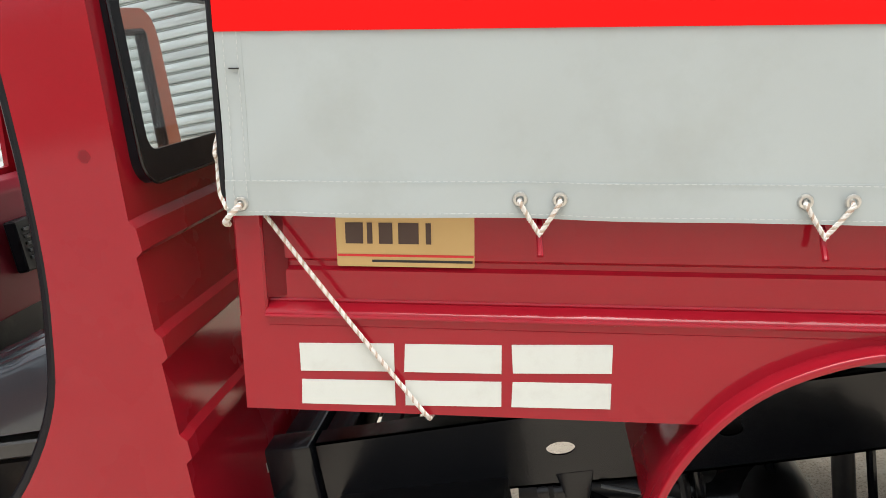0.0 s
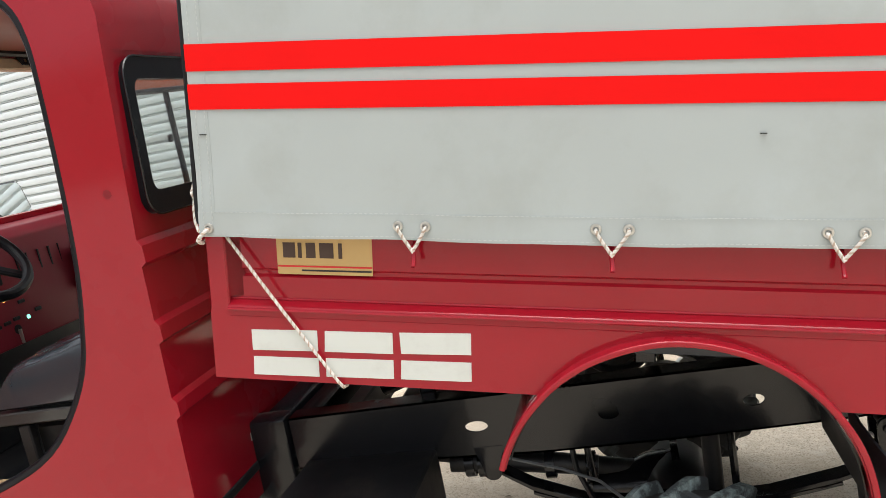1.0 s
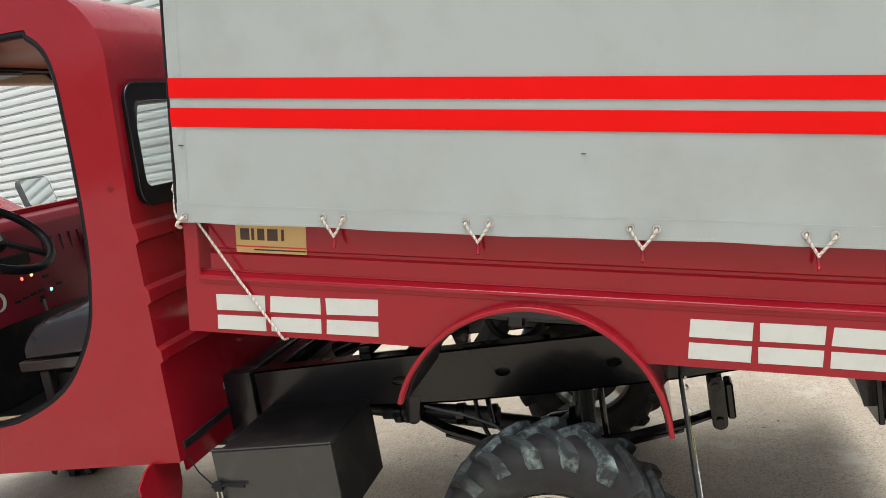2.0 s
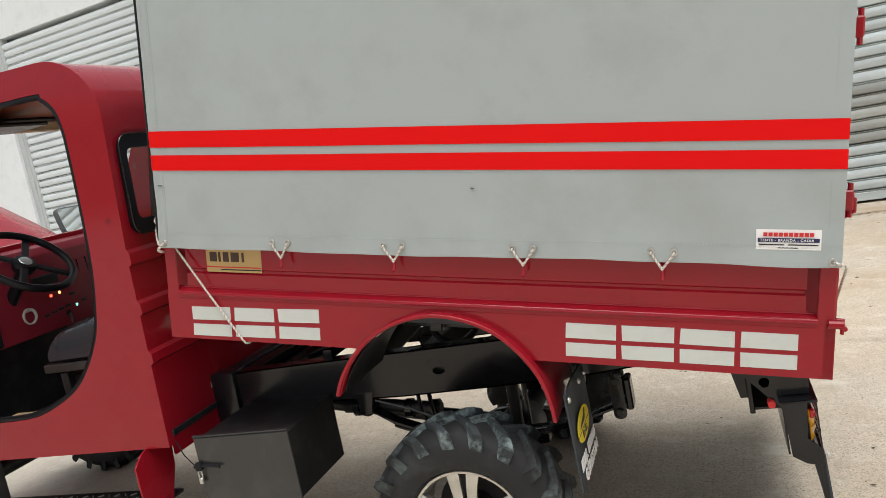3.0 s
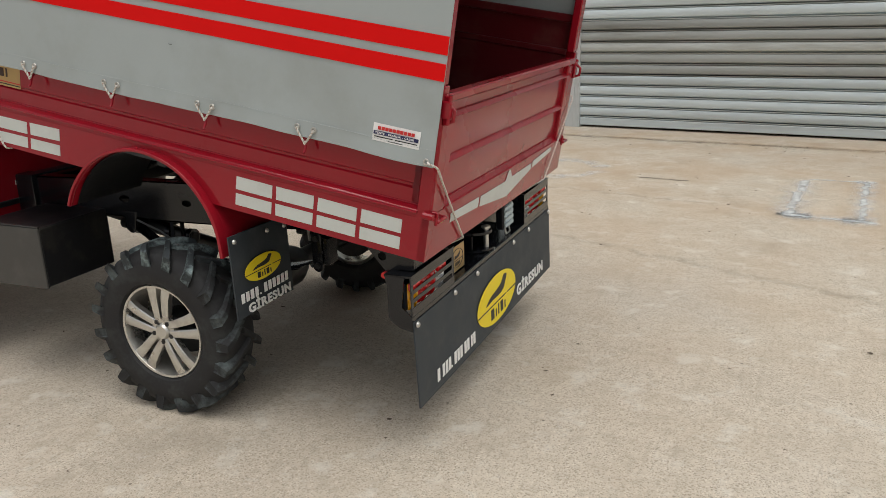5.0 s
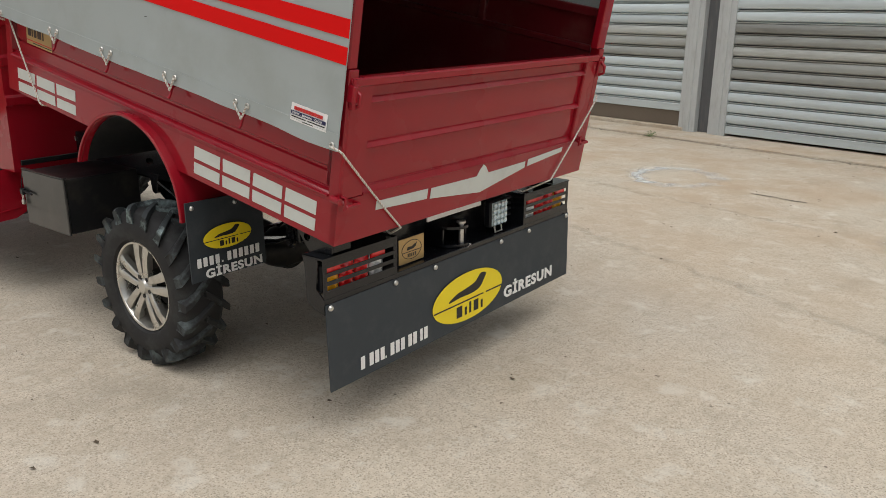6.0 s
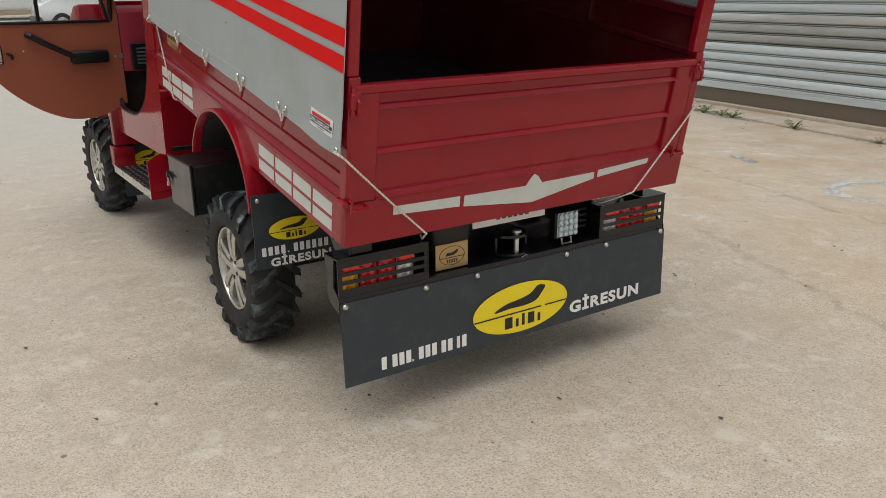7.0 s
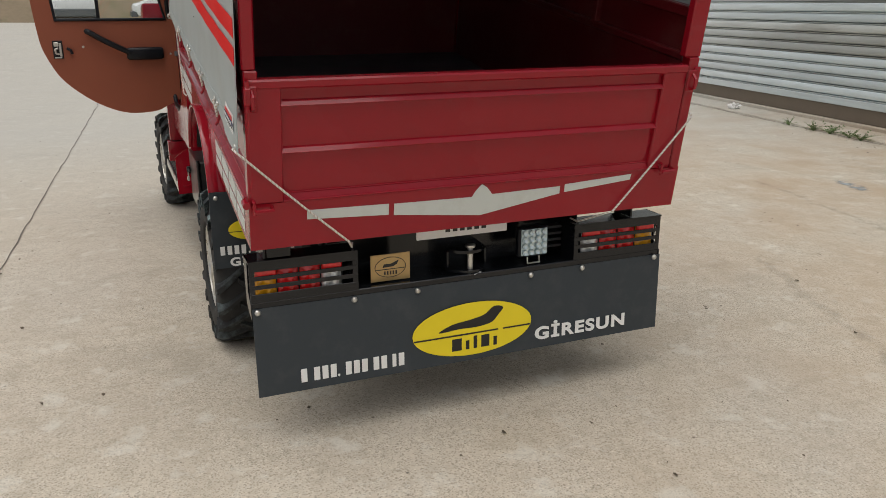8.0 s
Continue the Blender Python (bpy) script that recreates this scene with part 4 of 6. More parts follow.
# toolbox beside the chassis
tb = part("toolbox", box(0.18, 0.59, 0.03, 0.43, 0.485, 0.765, 0.006), DARK, truck, "black steel toolbox hung under the bed")
part("toolbox_lid", box(0.17, 0.60, 0.012, 0.026, 0.482, 0.772, 0.004), TOOLBOX, tb, "flat dark grey toolbox door")
part("toolbox_lid_edge", box(0.168, 0.602, 0.010, 0.030, 0.773, 0.779, 0.002), TOOLBOX, tb)
part("padlock", box(0.168, 0.186, -0.010, 0.006, 0.585, 0.612, 0.004), STEEL, tb, "small hanging padlock")
part("lock_shackle", tube([(0.170, -0.002, 0.61), (0.170, -0.002, 0.635), (0.178, -0.002, 0.645), (0.186, -0.002, 0.635), (0.186, -0.002, 0.61)], 0.003, 6), STEEL, tb)
bm = tube([(0.155, 0.0, 0.655), (0.18, 0.0, 0.655), (0.20, 0.0, 0.66), (0.275, 0.0, 0.652)], 0.006, 8)
box(0.162, 0.192, -0.008, 0.012, 0.638, 0.672, 0.004, bm)
part("hasp", bm, PLASTIC, tb)
part("lock_cable", tube([(0.03, 0.08, 0.74), (0.09, 0.04, 0.69), (0.165, 0.0, 0.655)], 0.0025, 5), PLASTIC, tb)

# cab ----------------------------------------------------------------
REAR_X = [(0.730, 0.028), (1.080, 0.040), (1.090, 0.054), (1.126, 0.054), (1.140, 0.042), (1.284, 0.047), (1.294, 0.061), (1.333, 0.061), (1.348, 0.050),
          (1.486, 0.055), (1.496, 0.069), (1.538, 0.069), (1.554, 0.059), (2.02, 0.098)]   # height, back of the cab, with three pressed ribs
ROOF = arc(-0.140, 2.085, 0.245, 2, 90, 9)
outer = [(x, z) for z, x in REAR_X] + [(x, z) for x, z in ROOF] + [(-0.55, 2.335), (-0.88, 2.30), (-0.98, 2.24), (-1.06, 2.12), (-1.34, 1.60), (-1.34, 1.25), (-1.24, 0.95), (-1.22, 0.730)]
opening = [(-0.66, 0.905), (-0.50, 0.945), (-0.36, 1.015), (-0.25, 1.115), (-0.175, 1.235), (-0.138, 1.36), (-0.110, 1.50), (-0.090, 1.70), (-0.076, 1.98), (-0.078, 2.08),
           (-0.098, 2.150), (-0.145, 2.198), (-0.21, 2.218), (-0.80, 2.214), (-0.90, 2.17), (-0.96, 2.06), (-1.07, 1.62), (-1.10, 1.40), (-1.10, 1.02), (-1.06, 0.94), (-0.98, 0.905)]
opening = smooth_loop([(x - 0.012 if x > -0.30 else x, z) for x, z in opening], 3)
cab = part("cab_side", prism(outer, "y", Y0, Y0 + 0.035, opening), RED, truck, "dark red painted steel cab side with a rounded door opening", smooth=30)
part("cab_side", prism(outer, "y", Y1 - 0.035, Y1, opening), RED, truck, smooth=30)
part("paint_scuff", prism([(x * (1 + 0.18 * math.sin(3 * q)), z) for q, (x, z) in enumerate(ellipse(0, 0, 0.011, 0.012, 14))], "y", -0.0006, 0.001), CHIP, cab, frame_m=T(0.012, Y0, 1.677))
for y in (Y0 + 0.014, Y1 - 0.014):
    part("door_seal", tube([(-0.58 + (x + 0.58) * 0.984, y, 1.55 + (z - 1.55) * 0.987) for x, z in opening], 0.0145, 10, closed=True), PLASTIC, cab, "black rubber door seal")


def back_wall():
    """The ribbed back of the cab, with the window's opening."""
    bm = bmesh.new()
    ya, yb, wy0, wy1, wz0, wz1 = Y0 + 0.034, Y1 - 0.034, 0.130, 1.610, 1.657, 1.950
    zs = [z for z, x in REAR_X]
    cuts = zs[:-1] + [wz0, wz1, 2.02]

    def x_at(z):
        return float(np.interp(z, zs, [x for z_, x in REAR_X])) - 0.004

    cuts = sorted(set(cuts + [0.685]))
    for a, b in zip(cuts, cuts[1:]):
        spans = [(ya, yb)] if b <= wz0 + 1e-6 or a >= wz1 - 1e-6 else [(ya, wy0), (wy1, yb)]
        for p, q in spans:
            for back in (0.0, 0.008):
                vs = [bm.verts.new((x_at(z) - back, y, z)) for z, y in ((a, p), (a, q), (b, q), (b, p))]
                bm.faces.new(vs if back == 0.0 else vs[::-1])
    bmesh.ops.remove_doubles(bm, verts=bm.verts[:], dist=1e-5)
    return bm


part("cab_back", back_wall(), RED, cab, smooth=20)
roof_line = [(0.099, 2.018)] + ROOF + [(-0.55, 2.335), (-0.88, 2.30), (-0.955, 2.262)]
bm = sheet(lambda a, b: Vector((*[(roof_line[round(a * (len(roof_line) - 1))][0] - 0.003), Y0 + 0.030 + (Y1 - Y0 - 0.06) * b], roof_line[round(a * (len(roof_line) - 1))][1] - 0.003)), len(roof_line) - 1, 6, 0.02)
part("cab_roof", bm, RED, cab)
bm = sheet(lambda a, b: Vector((-0.02 - 0.91 * a, Y0 + 0.04 + (Y1 - Y0 - 0.08) * b, 2.266 - 0.020 * a * a + 0.012 * math.sin(math.pi * b))), 4, 8, 0.01)
part("headliner", bm, BROWN, cab, "brown board headliner")
fx = 0.092
frame_out, frame_in = rounded(0.094, 1.646, 1.604, 1.998, 0.055), rounded(0.134, 1.606, 1.662, 1.945, 0.03)
bm = prism(frame_out, "x", fx - 0.022, fx, frame_in)
for v in bm.verts:
    v.co.x += (v.co.z - 1.8) * 0.06
wf = part("rear_window_frame", bm, PLASTIC, cab, "black rubber rear window surround")
part("window_bead", tube([(fx + 0.002 + (z - 1.8) * 0.06, y, z) for y, z in rounded(0.092, 1.648, 1.602, 2.0, 0.056)], 0.0035, 6, closed=True), BLACK, cab)
part("rear_window_glass", prism(rounded(0.131, 1.609, 1.659, 1.948, 0.03), "x", fx - 0.014, fx - 0.010), GLASS, cab)
part("cab_floor", box(-1.30, 0.03, Y0 + 0.04, Y1 - 0.04, 0.76, 0.79, 0.004), DARK, cab, "dark worn cab floor")
part("floor_board", box(-0.94, -0.30, Y0 + 0.06, Y0 + 0.20, 0.8615, 0.878, 0.003), BOARD, cab, "tan board along the door sill")
part("floor_mat", box(-0.95, -0.1, Y0 + 0.05, 0.9, 0.795, 0.80), PLASTIC, cab, "black rubber mat on the cab floor")
part("sill_panel", box(-1.22, 0.01, Y0 + 0.036, Y0 + 0.20, 0.735, 0.86, 0.01), RED, cab)

dash = part("dashboard", prism([(-1.04, 1.165), (-1.07, 1.56), (-1.10, 1.600), (-1.34, 1.615), (-1.34, 1.165)], "y", Y0 + 0.06, Y1 - 0.04, bev=0.008), DASH, truck, "dark red steel dashboard with switches")
for y, z, s in ((0.72, 1.34, LIT_R), (0.78, 1.345, LIT_A), (0.86, 1.32, PLASTIC), (0.66, 1.25, PLASTIC), (0.71, 1.255, PLASTIC), (0.76, 1.26, PLASTIC), (0.81, 1.265, PLASTIC), (0.87, 1.255, LIT_G), (0.93, 1.27, PLASTIC)):
    x = -1.047 - (z - 1.165) * 0.076
    part("switch", box(x, x + 0.012, y - (0.007 if s is not PLASTIC else 0.018), y + (0.007 if s is not PLASTIC else 0.018), z - 0.007, z + 0.007, 0.003), s, dash)
part("firewall", box(-1.34, -1.16, Y0 + 0.06, Y1 - 0.04, 0.79, 1.165, 0.004), DARK, dash, "black panel under the dashboard")
for y0, z0 in ((0.17, 1.195), (1.215, 1.305)):
    unit = part("fuse_panel", box(-1.05, -1.005, y0 - 0.02, y0 + 0.16, z0 - 0.02, z0 + 0.16, 0.006), PLASTIC, dash, "black louvred fuse panel")
    for q in range(5):
        part("panel_louvre", box(-1.005, -0.998, y0 + 0.012, y0 + 0.128, z0 + 0.018 + q * 0.025, z0 + 0.030 + q * 0.025, 0.002), GREYPLAS, dash)
part("radio", box(-1.065, -1.048, 0.62, 0.80, 1.40, 1.455, 0.006), PLASTIC, dash, "black radio unit")
gm = pose(-1.05, 0.55, 1.275, 0, 0, 90)
part("gauge", lathe([(0.0, 0.0), (0.032, 0.0), (0.036, -0.012), (0.042, -0.012), (0.042, 0.02)], 24), REFLECT, dash, "round pale-faced gauge", frame_m=gm)
part("key_switch", lathe([(0.0, -0.012), (0.018, -0.012), (0.02, 0.01)], 16), PLASTIC, dash, frame_m=pose(-1.055, 0.80, 1.225, 0, 0, 90))
part("key", box(-1.05, -1.03, 0.797, 0.803, 1.17, 1.225, 0.001), STEEL, dash)
# engraved marks on the panel
for q, (w, h) in enumerate(((0.05, 0.09), (0.01, 0.09), (0.045, 0.09), (0.05, 0.09), (0.01, 0.09))):
    y = 0.90 + q * 0.062
    part("engraved_mark", box(-1.066, -1.0585, y, y + w * 0.16, 1.415, 1.415 + h * 0.85), PLASTIC, dash)

sm = pose(-0.93, 0.49, 1.54, 0, 42, 0)
col = part("steering_column", tube([(-1.15, 0.49, 1.28), (-0.94, 0.49, 1.52)], 0.03, 12), PLASTIC, truck, "black steering column and wheel")
part("steering_rim", tube([(0.222 * math.cos(a * 0.1309), 0.222 * math.sin(a * 0.1309), 0.02) for a in range(48)], 0.0185, 10, closed=True), PLASTIC, col, frame_m=sm)
part("steering_hub", lathe([(0.0, 0.025), (0.05, 0.02), (0.06, 0.0), (0.05, -0.03), (0.0, -0.03)], 24), PLASTIC, col, frame_m=sm @ pose(0, 0, 0, 90, 0, 0))
part("hub_badge", lathe([(0.0, 0.006), (0.028, 0.004), (0.032, 0.0)], 24), LED_CELL, col, frame_m=sm @ pose(0, 0, 0.022, 90, 0, 0))
for a in (45, 135, 225, 315):
    part("steering_spoke", box(0.04, 0.215, -0.018, 0.018, -0.004, 0.014, 0.006), PLASTIC, col, frame_m=sm @ pose(0, 0, 0, 0, 0, a))


def build_seat(y0):
    def top(a, b):
        puff = 0.022 * abs(math.sin(b * 5 * math.pi)) ** 0.6 * min(1.0, a * 8, (1 - a) * 8)
        roll = 0.055 * max(0.0, 0.14 - a) / 0.14 * max(0.0, 0.14 - a) / 0.14
        return Vector((-0.655 + 0.50 * a, y0 + 0.48 * b, 1.190 + 0.110 * a + 0.014 * math.sin(math.pi * b) + puff - roll + 0.003 * noise.noise((a * 9, b * 7, y0))))

    cushion = sheet(top, 26, 40)
    ret = bmesh.ops.extrude_face_region(cushion, geom=cushion.faces[:])
    for v in [g for g in ret["geom"] if isinstance(g, bmesh.types.BMVert)]:
        v.co.z = 1.105 + 0.02 * (v.co.x + 0.655)
    c = part("seat", cushion, VINYL, truck, "black vinyl seat on a grey frame", smooth=50)
    part("seat_piping", tube([(-0.652, y0 + 0.004, 1.112), (-0.652, y0 + 0.476, 1.112)], 0.006, 6), PLASTIC, c)
    part("backrest", box(-0.22, -0.09, y0 + 0.02, y0 + 0.46, 1.20, 1.60, 0.05, seg=3), VINYL, c)
    for y in (y0, y0 + 0.44):
        part("seat_rail", box(-0.70, -0.12, y, y + 0.04, 1.050, 1.090, 0.005), TOOLBOX, c, "dark grey steel seat rail")
        for x in (-0.62, -0.24):
            part("seat_leg", box(x, x + 0.04, y + 0.005, y + 0.035, 0.79, 1.045, 0.004), DARK, c)
    part("seat_box", box(-0.60, -0.14, y0 + 0.05, y0 + 0.43, 0.80, 1.03, 0.01), DARK, c)
    part("belt_buckle", tube([(-0.175, y0 + 0.005, 1.30), (-0.165, y0 - 0.02, 1.335)], 0.013, 8), INKRED, c, "red belt buckle button")


build_seat(0.22)
build_seat(0.98)
part("sun_visor", box(-0.98, -0.72, 0.20, 0.66, 2.178, 2.196, 0.008), PLASTIC, cab, "black folded sun visor")
part("header_board", box(-1.0, -0.95, 0.15, 1.62, 2.182, 2.228, 0.006), WOOD, cab, "pale board over the windscreen")
part("header_trim", box(-0.965, -0.925, 0.12, 1.62, 2.2285, 2.255, 0.008), PLASTIC, cab, "black trim over the windscreen")
part("visor_bracket", prism([(1.055, 2.232), (1.150, 2.232), (1.150, 2.192), (1.128, 2.192), (1.122, 2.199), (1.085, 2.199), (1.072, 2.212)], "x", -0.945, -0.940, rounded(1.096, 1.116, 2.209, 2.222, 0.004)), PLASTIC, cab, "black visor clip with a hole")
part("visor_bracket", box(-0.945, -0.938, 0.78, 0.86, 2.218, 2.232, 0.003), PLASTIC, cab)
part("dome_lamp", box(-0.75, -0.70, 1.0, 1.1, 2.225, 2.26, 0.006), PLASTIC, cab)

# bonnet, windscreen and front
nose = part("engine_bay", prism([(-1.34, 1.58), (-1.42, 1.56), (-1.46, 1.34), (-2.36, 1.22), (-2.42, 1.16), (-2.44, 0.75), (-1.34, 0.75)], "y", 0.36, 1.38, bev=0.02), RED, truck, "dark red nose with its bonnet propped open")
part("engine", box(-2.25, -1.50, 0.50, 1.24, 1.20, 1.36, 0.03), DARK, nose)


def lid(a, b):
    x = -1.40 - 0.92 * a
    return Vector((x, 0.40 + 0.92 * b, 1.625 + 0.60 * a - 0.05 * a * a - 0.05 * (2 * b - 1) ** 4))


part("bonnet_lid", sheet(lid, 12, 12, 0.012), RED, nose, "red bonnet lid, propped open")
scr = part("windscreen_frame", prism([(0.07, 1.60), (1.67, 1.60), (1.62, 2.26), (0.12, 2.26)], "x", -0.02, 0.0, [(0.13, 1.655), (1.61, 1.655), (1.57, 2.205), (0.17, 2.205)]), RED, truck,
           frame_m=T(-1.34, 0, 0) @ Matrix(((1, 0, 0.43, -0.43 * 1.60), (0, 1, 0, 0), (0, 0, 1, 0), (0, 0, 0, 1))))
for y0, y1 in ((0.09, 0.36), (1.38, 1.65)):
    ring = arc(-1.86, HUB + 0.02, 0.50, 8, 172, 16)
    ring2 = arc(-1.86, HUB + 0.02, 0.475, 172, 8, 16)
    part("front_fender", prism(ring + ring2, "y", y0, y1), RED, truck, "dark red curved front fender")
part("fender_web", prism([(-1.34, 0.62), (-1.22, 0.62), (-1.22, 1.25), (-1.34, 1.25)], "y", 0.0, 0.37, bev=0.006), RED, truck)
part("web_foot", prism([(-1.34, 0.46), (-1.22, 0.46), (-1.20, 0.61), (-1.34, 0.61)], "y", -0.02, 0.13, bev=0.006), RED, truck)
part("fender_web", prism([(-1.34, 0.45), (-1.22, 0.45), (-1.22, 1.25), (-1.34, 1.25)], "y", 1.37, 1.74, bev=0.006), RED, truck)
def build_mirror(y, z, w, h, x, foot, tilt):
    f = T(x, y, z) @ pose(0, 0, 0, 0, tilt, 0)
    mir = part("side_mirror", prism(rounded(-w / 2, w / 2, -h / 2, h / 2, 0.03), "x", -0.03, 0.0, bev=0.006), GREYPLAS, truck, "grey framed side mirror on a bent arm", frame_m=f)
    part("mirror_face", prism(rounded(-w / 2 + 0.010, w / 2 - 0.010, -h / 2 + 0.010, h / 2 - 0.010, 0.024), "x", 0.001, 0.004), MIRROR, mir, frame_m=f)
    part("mirror_arm", tube([foot, ((foot[0] + x) / 2, (foot[1] + y) / 2, z - h * 0.9), (x - 0.02, y, z - h * 0.4)], 0.009, 8), PLASTIC, mir)


build_mirror(1.878, 1.698, 0.245, 0.185, -1.86, (-1.60, 1.60, 1.20), -14)
part("front_wing", prism([(-1.35, 1.12), (-1.35, 1.62), (-1.55, 1.61), (-1.85, 1.48), (-2.05, 1.24), (-2.05, 1.12)], "y", -0.10, 0.355, bev=0.02), RED, truck, "dark red rounded front wing")

# running board with its end brackets
rb = part("running_board", box(-1.12, -0.09, -0.036, 0.20, 0.465, 0.480, 0.003), DARK, truck, "dark chequered running board with a pale metal edge")
part("edge_strip", box(-1.12, -0.09, -0.046, -0.038, 0.448, 0.500, 0.002), ALLOY, rb, "pale worn aluminium edge")
for q in range(22):
    for k in range(5):
        x, y = -1.09 + q * 0.045, -0.01 + k * 0.042
        part("tread_bar", box(-0.013, 0.013, -0.003, 0.003, 0.0, 0.003), STEEL, rb, frame_m=pose(x, y, 0.4805, 0, 0, 45 if (q + k) % 2 else -45))
plate = [(-0.050, 0.448), (-0.052, 0.685), (0.0, 0.725), (0.07, 0.742), (0.19, 0.742), (0.175, 0.60), (0.12, 0.48), (0.06, 0.452)]
part("step_plate", prism(plate, "x", -0.090, -0.082), RED, rb, "red end plate of the step")
part("plate_rib", tube([(-0.079, -0.02, 0.50), (-0.079, 0.09, 0.51)], 0.004, 6), RED, rb)

# the open door, swung out at the front hinge
NEAR_DOOR = pose(-1.092, 0.035, 0, 0, 0, 273)      # x runs out from the hinge, y through the leaf
FAR_DOOR = pose(-1.125, 1.695, 0, 0, 0, 81.6) @ Matrix.Diagonal((1, -1, 1, 1))


def build_door(f, bar, lead):
    out = [(lead, 0.945), (0.10, 0.872), (0.30, 0.862), (0.46, 0.915), (0.60, 1.005), (0.72, 1.12), (0.79, 1.25), (0.825, 1.36), (0.845, 1.55), (0.862, 1.80), (0.876, 2.05), (0.865, 2.15), (0.82, 2.20), (0.72, 2.215), (0.18, 2.19), (0.08, 2.06), (lead, 1.62)]
    out = out[:1] + [p for p in smooth_loop(out, 4)[4:-4]] + out[-1:]
    win = [(0.0, 1.51), (0.715, 1.51), (0.768, 2.095), (0.760, 2.108), (0.20, 2.095), (0.12, 2.0)]
    leaf = part("door", prism(out, "y", -0.008, 0.014, win), RED, truck, "open red door with brown inner board", frame_m=f)
    part("inner_board", prism([p for p in out], "y", 0.0145, 0.024, [(x * 1.0, z) for x, z in win]), BROWN, leaf, "brown board on the door's inside", frame_m=f)
    for y in (0.026, 0.008, -0.010):
        part("window_seal", tube([(x, y, z) for x, z in win], 0.013, 8, closed=True), PLASTIC, leaf, frame_m=f)
    part("window_pane", prism(win, "y", 0.002, 0.006), GLASS, leaf, frame_m=f)
    part("window_bar", box(bar, bar + 0.022, -0.004, 0.022, 1.515, 2.098, 0.003), PLASTIC, leaf, frame_m=f)
    part("window_catch", box(bar - 0.06, bar - 0.025, 0.004, 0.022, 1.83, 1.87, 0.006), PLASTIC, leaf, frame_m=f)
    bm = box(0.035, 0.285, 0.026, 0.075, 1.235, 1.32, 0.02, seg=3)
    part("armrest", bm, PLASTIC, leaf, "black plastic armrest", frame_m=f)
    part("pull_handle", tube([(0.255, 0.06, 1.285), (0.33, 0.065, 1.32), (0.43, 0.065, 1.375), (0.51, 0.055, 1.425), (0.53, 0.03, 1.435)], 0.019, 8), PLASTIC, leaf, "black slanting pull handle", frame_m=f)
    latch = part("door_latch", box(0.688, 0.752, 0.0245, 0.030, 1.255, 1.375, 0.003), DARK, leaf, "steel latch plate with a worn bolt", frame_m=f)
    bm = box(0.696, 0.712, 0.031, 0.046, 1.27, 1.36, 0.003)
    box(0.714, 0.744, 0.031, 0.040, 1.335, 1.365, 0.004, bm)
    tube([(0.716, 0.040, 1.285), (0.735, 0.046, 1.290), (0.738, 0.046, 1.318), (0.720, 0.042, 1.325)], 0.007, 8, bm)
    tube([(0.700, 0.034, 1.262), (0.745, 0.034, 1.262)], 0.005, 6, bm)
    part("latch_bolt", bm, STEEL, latch, frame_m=f)
    part("latch_lever", tube([(0.66, 0.03, 1.32), (0.64, 0.05, 1.31), (0.635, 0.055, 1.285)], 0.010, 8), PLASTIC, leaf, frame_m=f)
    part("board_screw", lathe([(0.0, 0.004), (0.008, 0.002), (0.009, 0.0)], 10), STEEL, leaf, frame_m=f @ pose(0.56, 0.026, 1.33))
    for z in (1.27, 1.95):
        part("hinge", box(lead - 0.012, lead + 0.02, 0.024, 0.036, z - 0.018, z + 0.018, 0.004), PIER_DARK, leaf, frame_m=f)
        part("hinge_screw", lathe([(0.0, 0.004), (0.007, 0.002), (0.008, 0.0)], 8), STEEL, leaf, frame_m=f @ pose(lead + 0.045, 0.025, z))


build_door(NEAR_DOOR, 0.43, -0.06)
build_door(FAR_DOOR, 0.525, -0.02)

# ---- load bed (a part of the truck, in the bed's own leaning axes) ----
ARC_U, ARC_W, ARC_R = 1.10, -0.255, 0.413


def skirt_outline(r):
    a = math.degrees(math.acos(-ARC_W / r))
    ring = arc(ARC_U, ARC_W, r, 90 + a, 90 - a, 24)
    return [(0.0, 0.0)] + ring + [(BL, 0.0), (BL, 0.172), (0.0, 0.172)]


